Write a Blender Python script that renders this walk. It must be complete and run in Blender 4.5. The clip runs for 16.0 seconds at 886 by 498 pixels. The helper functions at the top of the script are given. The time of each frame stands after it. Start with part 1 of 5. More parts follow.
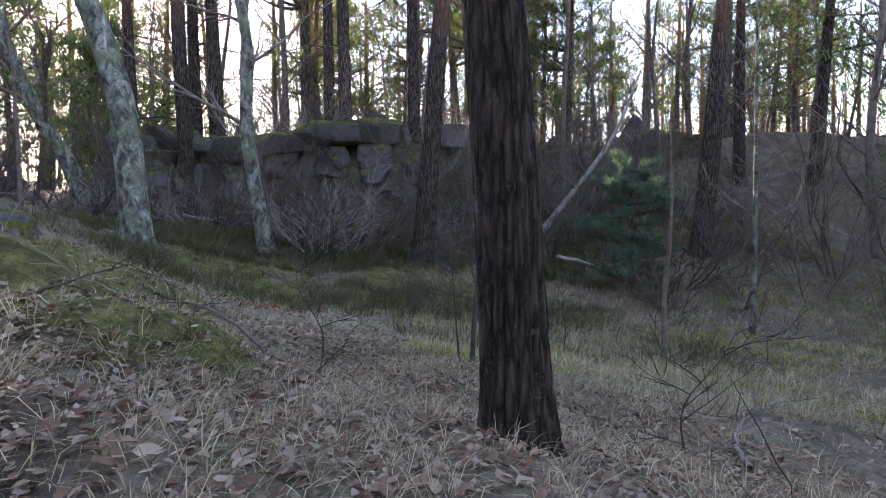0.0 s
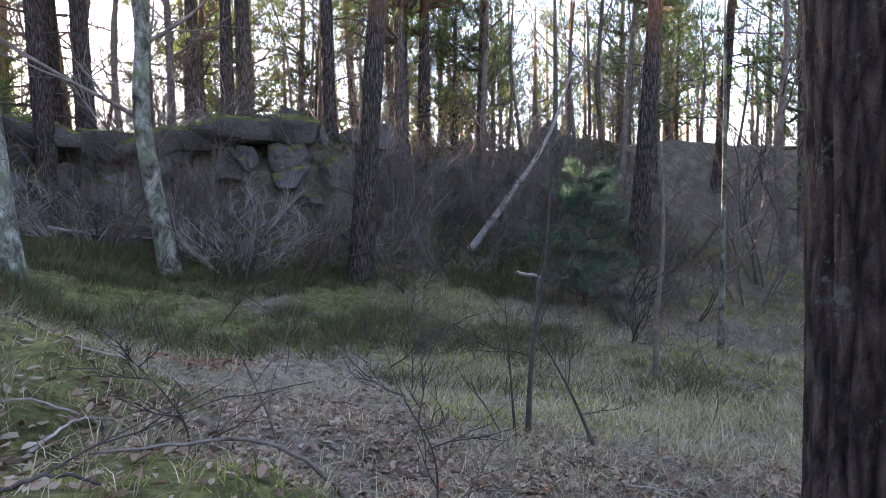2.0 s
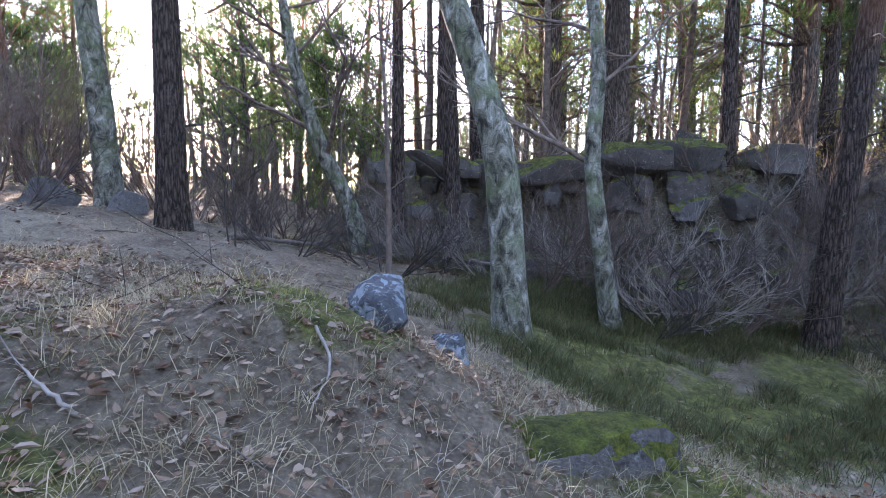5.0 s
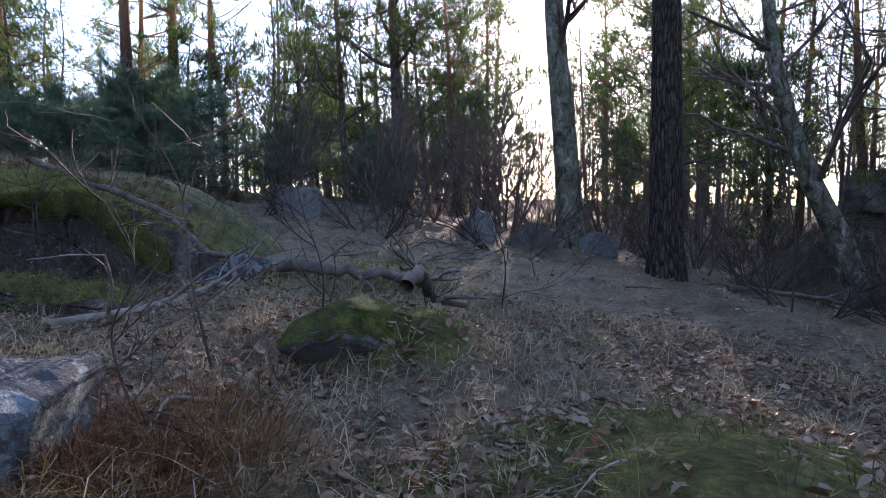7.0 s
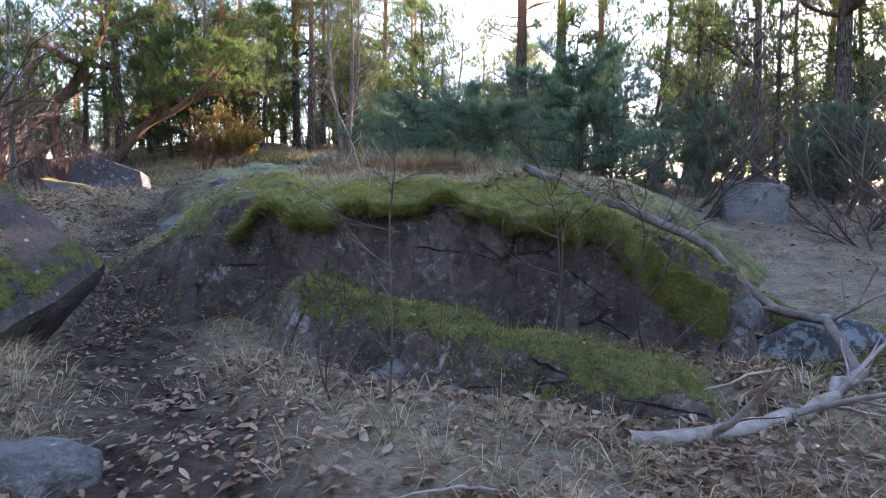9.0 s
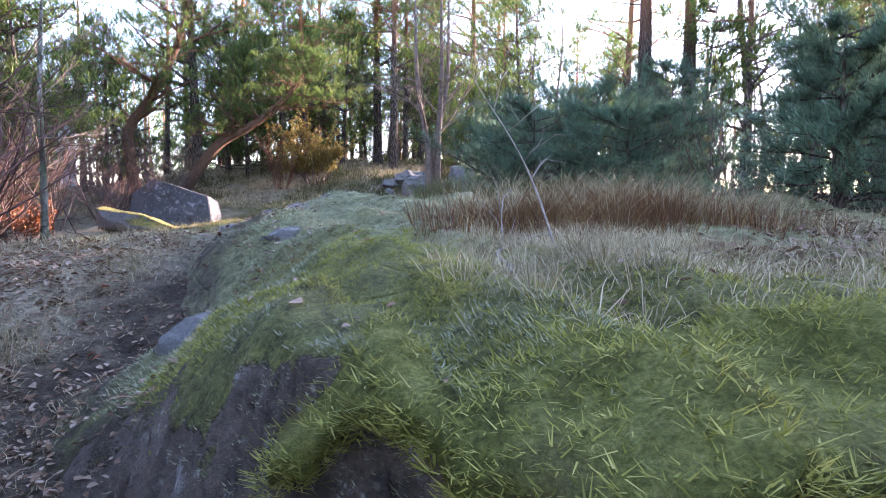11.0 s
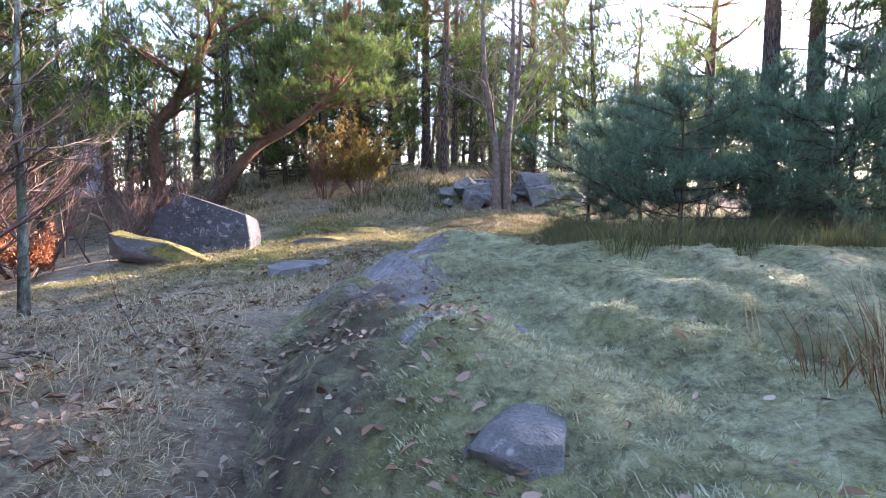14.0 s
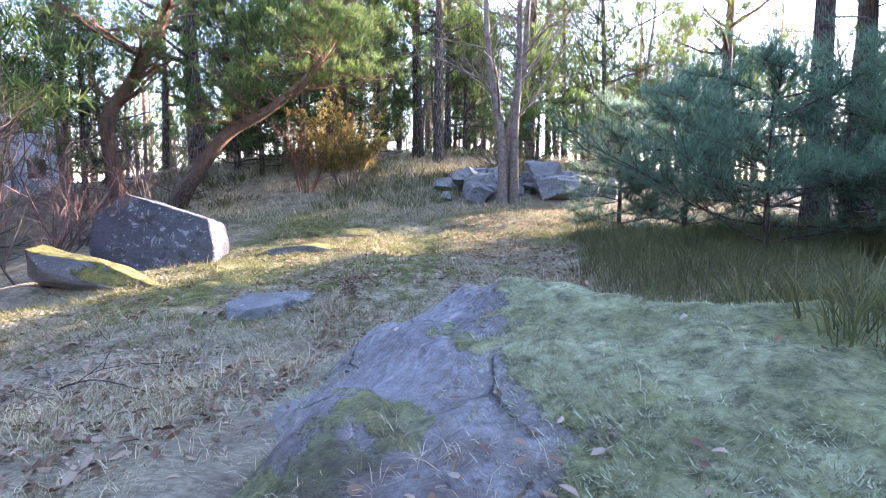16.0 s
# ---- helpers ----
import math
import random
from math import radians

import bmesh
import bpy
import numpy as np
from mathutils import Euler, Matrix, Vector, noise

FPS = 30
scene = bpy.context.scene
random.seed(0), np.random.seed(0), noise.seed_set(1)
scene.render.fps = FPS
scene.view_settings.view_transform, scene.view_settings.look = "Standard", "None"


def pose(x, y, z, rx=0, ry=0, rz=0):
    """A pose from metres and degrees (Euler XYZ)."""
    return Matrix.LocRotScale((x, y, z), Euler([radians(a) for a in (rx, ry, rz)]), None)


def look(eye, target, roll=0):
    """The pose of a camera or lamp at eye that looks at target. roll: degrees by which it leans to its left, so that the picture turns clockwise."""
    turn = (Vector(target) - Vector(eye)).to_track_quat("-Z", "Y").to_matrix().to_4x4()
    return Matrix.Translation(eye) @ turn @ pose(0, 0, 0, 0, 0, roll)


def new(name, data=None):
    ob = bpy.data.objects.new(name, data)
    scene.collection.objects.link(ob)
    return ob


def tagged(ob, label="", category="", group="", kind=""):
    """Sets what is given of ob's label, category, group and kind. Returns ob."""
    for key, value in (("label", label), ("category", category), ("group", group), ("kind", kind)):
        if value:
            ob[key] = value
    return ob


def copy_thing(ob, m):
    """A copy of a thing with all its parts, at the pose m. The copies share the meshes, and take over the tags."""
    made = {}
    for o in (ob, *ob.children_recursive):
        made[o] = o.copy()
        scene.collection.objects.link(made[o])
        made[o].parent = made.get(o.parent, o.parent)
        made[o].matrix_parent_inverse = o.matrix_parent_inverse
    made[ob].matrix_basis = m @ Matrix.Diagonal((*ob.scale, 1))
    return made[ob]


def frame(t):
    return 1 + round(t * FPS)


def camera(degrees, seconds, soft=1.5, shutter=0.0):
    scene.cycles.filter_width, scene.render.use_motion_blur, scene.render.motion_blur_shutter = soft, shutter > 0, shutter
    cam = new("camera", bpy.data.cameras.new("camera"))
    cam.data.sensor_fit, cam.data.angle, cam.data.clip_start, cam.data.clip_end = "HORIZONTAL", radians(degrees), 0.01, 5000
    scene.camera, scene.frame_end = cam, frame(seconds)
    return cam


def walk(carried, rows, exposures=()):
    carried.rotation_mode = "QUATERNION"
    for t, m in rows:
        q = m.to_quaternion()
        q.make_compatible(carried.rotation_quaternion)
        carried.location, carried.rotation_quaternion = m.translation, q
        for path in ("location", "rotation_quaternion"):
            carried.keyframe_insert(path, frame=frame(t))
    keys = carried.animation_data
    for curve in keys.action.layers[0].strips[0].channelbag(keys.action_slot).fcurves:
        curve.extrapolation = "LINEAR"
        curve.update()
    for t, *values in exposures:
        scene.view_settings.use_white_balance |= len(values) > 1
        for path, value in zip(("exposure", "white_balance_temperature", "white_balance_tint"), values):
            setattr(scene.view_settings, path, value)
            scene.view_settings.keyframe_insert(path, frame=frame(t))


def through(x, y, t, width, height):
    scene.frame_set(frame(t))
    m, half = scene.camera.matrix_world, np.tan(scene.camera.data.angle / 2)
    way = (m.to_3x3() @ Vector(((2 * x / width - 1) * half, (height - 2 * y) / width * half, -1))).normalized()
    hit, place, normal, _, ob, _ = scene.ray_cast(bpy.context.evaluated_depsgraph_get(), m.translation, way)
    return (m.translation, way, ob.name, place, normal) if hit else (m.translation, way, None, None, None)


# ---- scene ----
cam = camera(76.2, 16.0, 0.9)
PATH = [
    (0, (-0.92, -20.676, 0.242), (1.075, -20.618, 0.114), -0.2),
    (0.5, (-0.586, -20.375, 0.408), (1.394, -20.619, 0.267), 0.1),
    (1, (-0.183, -20.086, 0.478), (1.782, -20.432, 0.346), -0.1),
    (1.5, (0.179, -19.698, 0.538), (2.138, -20.077, 0.407), -0.1),
    (2, (0.559, -19.191, 0.554), (2.516, -19.576, 0.415), -0.3),
    (2.5, (1.015, -18.654, 0.566), (2.975, -19.024, 0.421), -0.2),
    (3, (1.474, -18.058, 0.653), (3.441, -18.385, 0.504), 0.1),
    (3.2, (1.59, -17.796, 0.745), (3.564, -18.074, 0.586), 0.1),
    (5.3, (1.51, -14.96, 1.714), (3.412, -14.363, 1.55), 0.5),
    (5.5, (1.554, -14.655, 1.765), (3.424, -13.963, 1.609), 0.4),
    (6, (1.555, -13.906, 1.869), (3.315, -12.966, 1.737), 0.3),
    (6.2, (1.496, -13.661, 1.938), (3.194, -12.611, 1.815), 0.0),
    (6.5, (1.443, -13.211, 2.008), (3.044, -12.018, 1.885), -0.2),
    (7, (1.263, -12.535, 2.084), (2.645, -11.095, 1.968), -0.6),
    (7.5, (0.948, -11.929, 2.189), (2.076, -10.282, 2.06), -0.5),
    (8, (0.72, -11.256, 2.307), (1.594, -9.463, 2.162), -0.6),
    (8.5, (0.644, -10.557, 2.416), (1.256, -8.66, 2.253), -0.2),
    (9, (0.603, -9.852, 2.482), (0.978, -7.896, 2.3), 0.3),
    (9.2, (0.584, -9.579, 2.536), (0.882, -7.61, 2.352), 0.4),
    (11.3, (0.053, -6.071, 2.907), (0.149, -4.077, 2.781), 0.4),
    (11.5, (-0.012, -5.841, 2.907), (0.069, -3.846, 2.791), 0.8),
    (11.6, (-0.045, -5.738, 2.956), (0.034, -3.743, 2.832), 0.5),
    (12, (-0.169, -5.407, 3.108), (-0.119, -3.411, 2.993), 0.5),
    (12.5, (-0.41, -4.822, 3.212), (-0.388, -2.825, 3.097), 0.5),
    (13, (-0.685, -4.372, 3.279), (-0.67, -2.375, 3.155), 0.5),
    (13.5, (-0.969, -3.926, 3.392), (-0.948, -1.93, 3.258), 0.4),
    (14, (-1.168, -3.321, 3.389), (-1.134, -1.327, 3.242), -0.1),
    (14.5, (-1.35, -2.797, 3.383), (-1.298, -0.805, 3.211), -0.5),
    (15, (-1.441, -2.263, 3.378), (-1.382, -0.274, 3.185), -0.8),
    (15.5, (-1.463, -1.666, 3.475), (-1.394, 0.324, 3.283), -0.8),
    (16, (-1.527, -1.093, 3.685), (-1.442, 0.895, 3.483), -0.6),
]

EXPOSURES = [(0, 3.30, 6910, 33), (2, 3.55, 6910, 33), (3.2, 3.70, 6910, 32), (5.5, 3.63, 6410, 31), (6.5, 3.13, 6210, 29), (7, 2.23, 6210, 30), (7.5, 2.63, 6410, 29), (8.5, 3.05, 6610, 30), (9.2, 3.35, 6710, 32), (11.3, 3.61, 6380, 34), (12.5, 3.46, 6480, 35), (14.5, 3.61, 6380, 31), (16, 3.96, 6080, 31)]
walk(cam, [(t, look(eye, target, roll)) for t, eye, target, roll in PATH], EXPOSURES)

# ---- light: a low winter sun in the north-east of the plan, clear sky ----
SUN = Vector((0.805, 0.533, 0.264)).normalized()
world = bpy.data.worlds.new("world")
scene.world = world
world.use_nodes = True
sky = world.node_tree.nodes.new("ShaderNodeTexSky")
sky.sky_type, sky.sun_disc = "NISHITA", False
sky.sun_elevation, sky.sun_rotation = math.asin(SUN.z), math.atan2(SUN.x, SUN.y)
sky.air_density, sky.dust_density, sky.ozone_density = 1.0, 0.3, 1.2
world.node_tree.links.new(sky.outputs[0], world.node_tree.nodes["Background"].inputs[0])
world.node_tree.nodes["Background"].inputs[1].default_value = 0.15
sun = new("sun", bpy.data.lights.new("sun", "SUN"))
sun.data.energy, sun.data.angle, sun.data.color = 4.5, radians(0.5), (1.0, 0.86, 0.68)
sun.matrix_basis = look(SUN * 60, (0, 0, 0))


# ---- helpers for meshes ----
def hash2(i, j, seed):
    h = np.sin(i * 127.1 + j * 311.7 + seed * 74.7) * 43758.5453
    return h - np.floor(h)


def noise2(x, y, seed=0.0):
    """Smooth value noise, 0 to 1, for arrays or numbers."""
    x, y = np.asarray(x, float), np.asarray(y, float)
    i, j = np.floor(x), np.floor(y)
    u, v = x - i, y - j
    u, v = u * u * (3 - 2 * u), v * v * (3 - 2 * v)
    a, b = hash2(i, j, seed), hash2(i + 1, j, seed)
    c, d = hash2(i, j + 1, seed), hash2(i + 1, j + 1, seed)
    return (a * (1 - u) + b * u) * (1 - v) + (c * (1 - u) + d * u) * v


def fbm(x, y, seed=0.0, octaves=4):
    total, amp, norm = 0.0, 1.0, 0.0
    for k in range(octaves):
        total = total + amp * noise2(x * 2**k, y * 2**k, seed + k * 7.3)
        norm += amp
        amp *= 0.5
    return total / norm


def smooth(a, b, v):
    t = np.clip((v - a) / (b - a), 0, 1)
    return t * t * (3 - 2 * t)


# ---- the lie of the land ----
# Heights of a coarse grid, 7.5 m apart, south to north, each row west to east.
GRID_X, GRID_Y, GRID_STEP = -20.0, -34.0, 7.5
GRID = np.array([
    [-1.82, -2.61, -3.22, -3.36, -2.76, -1.31, 0.79, 3.5],
    [-0.99, -1.55, -2.1, -2.55, -2.58, -1.92, 0.33, 3.48],
    [-0.28, -0.52, -0.88, -1.47, -2.06, -2.62, 0.4, 2.75],
    [0.2, 0.36, 0.42, 0.25, -0.79, -2.64, 0.78, -0.5],
    [0.48, 0.98, 1.4, 1.51, 1.88, 0.87, -0.74, -4.38],
    [0.7, 1.25, 1.99, 2.33, 0.36, 2.22, 0.91, -3.22],
    [1.04, 1.23, 1.36, 2.17, 3.26, 3.28, 1.68, -0.99],
    [1.48, 1.71, 1.88, 2.14, 2.62, 2.62, 2.06, 0.9],
    [2.03, 2.67, 3.33, 3.81, 3.69, 3.24, 2.74, 2.15],
    [2.71, 3.83, 4.93, 5.73, 5.54, 4.64, 3.77, 3.0],
    [3.48, 5.03, 6.39, 7.21, 7.07, 6.14, 4.94, 3.74],
])


def spline(u):
    return ((1 - u) ** 3 / 6, (3 * u**3 - 6 * u**2 + 4) / 6, (-3 * u**3 + 3 * u**2 + 3 * u + 1) / 6, u**3 / 6)


def ridge_line(y):
    """Where the rock bank's foot rises, by y."""
    return 16.5 + 0.5 * np.sin(y * 0.8) + 3.6 * smooth(-19.5, -23.5, y) - 2.6 * smooth(-25, -30, y)


def ridge(x, y):
    """The rock bank that closes the hollow on its east side."""
    e = ridge_line(y)
    south = smooth(-19.5, -23, y)
    rise = smooth(e - 0.5 - 1.1 * south, e + 1.1 + 1.6 * south, x + 0.7 * (fbm(x * 0.7, y * 0.7, 14, 3) - 0.5))
    return (2.75 + 1.3 * (fbm(x * 0.35, y * 0.35, 15, 4) - 0.5)) * rise * smooth(-5, -11, y)


def base_height(x, y):
    x, y = np.asarray(x, float), np.asarray(y, float)
    rows, cols = GRID.shape
    gx = np.clip((x - GRID_X) / GRID_STEP, 0, cols - 3 - 1e-6)
    gy = np.clip((y - GRID_Y) / GRID_STEP, 0, rows - 3 - 1e-6)
    i, j = gx.astype(int), gy.astype(int)
    wx, wy = spline(gx - i), spline(gy - j)
    z = 0.0
    for a in range(4):
        for b in range(4):
            z = z + wy[a] * wx[b] * GRID[j + a, i + b]
    return z + ridge(x, y)


def path_line(y):
    """The trodden path's x where it runs at y."""
    return np.interp(y, [-30, -20.5, -17.5, -14.5, -10, -7, -5, -3.2, -1.4, 0.5, 3, 9, 15, 40], [-1.5, -0.6, 1.3, 1.5, 0.6, -0.35, -1.1, -1.85, -1.8, -1.72, -1.6, -1.6, -1.0, 0])


def path_mask(x, y):
    width = 0.42 + 0.25 * noise2(y * 0.9, x * 0.3, 3)
    return 1 - smooth(0.4 * width, 1.3 * width, np.abs(x - path_line(y) + 0.25 * (noise2(y * 1.7, x, 5) - 0.5)))


def land(x, y):
    """Height of the soil."""
    far = smooth(14, 40, np.hypot(x - 6, y + 6))
    z = base_height(x, y)
    z = z + (0.34 * (fbm(x * 0.55, y * 0.55, 11, 3) - 0.5) + 0.16 * (fbm(x * 1.9, y * 1.9, 12, 3) - 0.5) + 0.05 * (noise2(x * 7, y * 7, 4) - 0.5)) * (1 - 0.5 * far)
    z = z + 1.1 * far * (fbm(x * 0.06, y * 0.06, 9, 3) - 0.5)
    z = z - (0.16 - 0.10 * smooth(-5, -3.5, y)) * path_mask(x, y)
    # hummocks beside the way
    for hx, hy, r, h in HUMMOCKS:
        z = z + h * np.exp(-(((x - hx) ** 2 + (y - hy) ** 2) / r**2) ** 1.5)
    return z


HUMMOCKS = ((2.5, -18.7, 0.6, 0.2), (3.5, -17.3, 0.7, 0.22), (3.6, -9.7, 0.55, 0.22), (3.3, -11.9, 0.8, 0.16), (5.0, -13.6, 0.7, 0.15), (5.2, -16.4, 0.9, 0.30), (4.9, -17.6, 0.6, 0.2), (3.1, -16.9, 0.7, 0.18), (2.4, -13.1, 0.7, 0.12), (1.2, -1.9, 1.2, 0.18), (-3.0, -0.2, 2.3, 0.45), (-4.8, 6.5, 4.5, 0.24), (4.9, -13.9, 1.35, 0.4), (11.2, -15.9, 1.6, -0.12), (8.5, -16.7, 1.8, -0.35))


def outcrop_edge(x):
    """How far south the outcrop's face stands at x."""
    return -5.75 + 0.6 * smooth(0.6, -0.4, x) - 0.65 * smooth(2.2, 3.4, x) - 0.2 * smooth(3.8, 5.4, x) + 0.22 * (fbm(x * 1.6, 0 * x + 3.1, 8, 3) - 0.5)


def outcrop_height(x, y):
    """Height of the bare and mossy rock hump."""
    x, y = np.asarray(x, float), np.asarray(y, float)
    top = 2.42 + 0.10 * (y + 5) - 0.02 * np.clip(y, 0, 9) ** 2 + 0.18 * np.exp(-(((x - 1.8) / 1.6) ** 2 + ((y + 4.8) / 1.5) ** 2))
    top = top + 0.26 * (fbm(x * 0.9, y * 0.9, 21, 4) - 0.5) + 0.13 * (fbm(x * 3.1, y * 3.1, 22, 3) - 0.5) + 0.045 * (fbm(x * 7.5, y * 7.5, 28, 2) - 0.5)
    # stepped ledges that dip to the west
    step = (x * 0.8 + y * 0.35 + 0.8 * fbm(x * 0.8, y * 0.8, 23, 2)) * 1.5
    top = top + 0.07 * (smooth(0.35, 0.65, step - np.floor(step)) - 0.5)
    e = outcrop_edge(x)
    crack = fbm(x * 1.1, y * 0.4, 24, 4)
    e = e + 0.35 * (smooth(0.42, 0.5, crack) - 0.5)
    face = smooth(-0.06, 0.30, y - e)
    north_end = smooth(-2.8, -0.6, y)
    open_side = smooth(-4.4, -3.0, y)
    west = smooth(-2.0 - 0.55 * open_side - 0.2 * np.sin(y * 1.3) - 1.0 * north_end, -0.7 + 0.7 * open_side - 1.0 * north_end, x - 0.85 * smooth(-3.2, -5.2, y) + 0.5 * (fbm(x * 1.3, y * 1.3, 29, 3) - 0.5))
    back = smooth(-5.0, -3.0, y)
    east = 1 - smooth(2.4 + 1.6 * back, 6.0 + 0.9 * back, x - 0.15 * (y + 5))
    north = 1 - smooth(1.8, 4.6, y + 0.3 * x)
    mask = face * west * east * north
    low = base_height(x, y) - 0.35
    z = low + (top - low) * mask
    # the mossy ledge before the face
    t = np.clip(((x - 0.45) * 2.0 + (y + 5.55) * -1.35) / 5.82, 0, 1)
    off = np.hypot(x - 0.45 - 2.0 * t, y + 5.55 + 1.35 * t)
    ledge = np.exp(-((off / (0.30 + 0.14 * noise2(x * 2.3, y * 2.3, 25))) ** 4))
    z = np.maximum(z, base_height(x, y) - 0.35 + ledge * (0.78 - 0.22 * t + 0.25 * (fbm(x * 2.1, y * 2.1, 26, 3) - 0.5)))
    return z, np.maximum(mask, ledge)


def height(x, y):
    """What a thing at x, y stands on."""
    return float(np.maximum(land(x, y), outcrop_height(x, y)[0]))


# ---- mesh builders ----
def cross(a, b):
    return np.stack([a[..., 1] * b[..., 2] - a[..., 2] * b[..., 1], a[..., 2] * b[..., 0] - a[..., 0] * b[..., 2], a[..., 0] * b[..., 1] - a[..., 1] * b[..., 0]], -1)


def unit(a):
    return a / (np.sqrt((a * a).sum(-1, keepdims=True)) + 1e-9)


class Buf:
    """Quads gathered for one mesh."""

    def __init__(self):
        self.v, self.f, self.n, self.tufts = [], [], 0, []

    def add(self, v, f):
        self.v.append(np.asarray(v, float).reshape(-1, 3))
        self.f.append(np.asarray(f, int).reshape(-1, 4) + self.n)
        self.n += len(self.v[-1])

    def tube(self, pts, radii, segs=8, rough=0.0, seed=0, cap=True):
        pts, radii = np.asarray(pts, float), np.asarray(radii, float)
        m = len(pts)
        d = np.empty_like(pts)
        d[1:-1], d[0], d[-1] = pts[2:] - pts[:-2], pts[1] - pts[0], pts[-1] - pts[-2]
        d = unit(d)
        ref = np.array([0.31, 0.95, 0.05]) if abs(d[:, 2]).mean() > 0.5 else np.array([0.0, 0.05, 1.0])
        a = unit(cross(d, ref))
        b = cross(d, a)
        ang = np.linspace(0, 2 * math.pi, segs, endpoint=False)
        r = radii[:, None] * np.ones(segs)
        if rough:
            along = np.cumsum(np.r_[0, np.linalg.norm(np.diff(pts, axis=0), axis=1)])
            r = r * (1 + rough * (fbm(np.cos(ang)[None] * 2 + along[:, None] * 1.3 + seed, np.sin(ang)[None] * 2 + seed * 1.7, seed, 3) - 0.5) * 2)
        v = pts[:, None] + r[..., None] * (np.cos(ang)[None, :, None] * a[:, None] + np.sin(ang)[None, :, None] * b[:, None])
        i, j = np.meshgrid(np.arange(m - 1), np.arange(segs), indexing="ij")
        k = (j + 1) % segs
        f = np.stack([i * segs + j, i * segs + k, (i + 1) * segs + k, (i + 1) * segs + j], -1).reshape(-1, 4)
        self.add(v.reshape(-1, 3), f)
        if cap and segs % 2 == 0 and segs >= 4:
            for base in (0, (m - 1) * segs):
                o = self.n - m * segs + base
                for q in range(1, segs - 2, 2):
                    self.f.append(np.array([[o, o + q, o + q + 1, o + q + 2]]))
        return self

    def grow(self):
        """Turn the noted tufts into needles."""
        rng = np.random.RandomState(8)
        t = np.array(self.tufts)
        t = np.repeat(t, t[:, 6].astype(int), axis=0)
        axis, length, width = t[:, 3:6], t[:, 7:8], t[:, 8:9]
        r = rng.normal(0, 1, (len(t), 3))
        d = unit(r) + 0.9 * axis
        d[:, 2] -= t[:, 9]
        d = unit(d)
        side = unit(cross(d, np.array([0.3, 0.2, 0.9])))
        ln = length * rng.uniform(0.6, 1.2, (len(t), 1))
        o = t[:, :3] + d * ln * 0.08 + axis * rng.uniform(-0.5, 0.5, (len(t), 1)) * length
        v = np.stack([o - side * width, o + side * width, o + d * ln + side * width * 0.35, o + d * ln - side * width * 0.35], 1).reshape(-1, 3)
        self.add(v, np.arange(len(v)).reshape(-1, 4))

    def mesh(self, name, material, smooth_faces=True):
        if self.tufts:
            self.grow()
        v = np.concatenate(self.v) if self.v else np.zeros((0, 3))
        f = np.concatenate(self.f) if self.f else np.zeros((0, 4), int)
        return quads(name, v, f, material, smooth_faces)


def quads(name, v, f, material, smooth_faces=True):
    me = bpy.data.meshes.new(name)
    me.vertices.add(len(v))
    me.vertices.foreach_set("co", np.ascontiguousarray(v, np.float32).ravel())
    me.loops.add(4 * len(f))
    me.loops.foreach_set("vertex_index", np.ascontiguousarray(f, np.int32).ravel())
    me.polygons.add(len(f))
    me.polygons.foreach_set("loop_start", np.arange(0, 4 * len(f), 4, dtype=np.int32))
    me.polygons.foreach_set("use_smooth", np.full(len(f), smooth_faces))
    me.update(calc_edges=True)
    me.validate()
    me.materials.append(material)
    return me


def child(name, me, parent, label=""):
    ob = new(name, me)
    ob.parent = parent
    if label:
        ob["label"] = label
    return ob


def thing(name, x, y, z, rz=0.0, label="", category="", group="", scale=1.0):
    ob = new(name)
    ob.empty_display_size = 0.2
    ob.matrix_basis = pose(x, y, z, 0, 0, rz) @ Matrix.Scale(scale, 4)
    return tagged(ob, label, category, group)


def solid(name, me, m, label, category, group="", kind=""):
    ob = new(name, me)
    ob.matrix_basis = m
    return tagged(ob, label, category, group, kind)


def attribute(me, name, values):
    at = me.attributes.new(name, "FLOAT", "POINT")
    at.data.foreach_set("value", np.ascontiguousarray(values, np.float32))


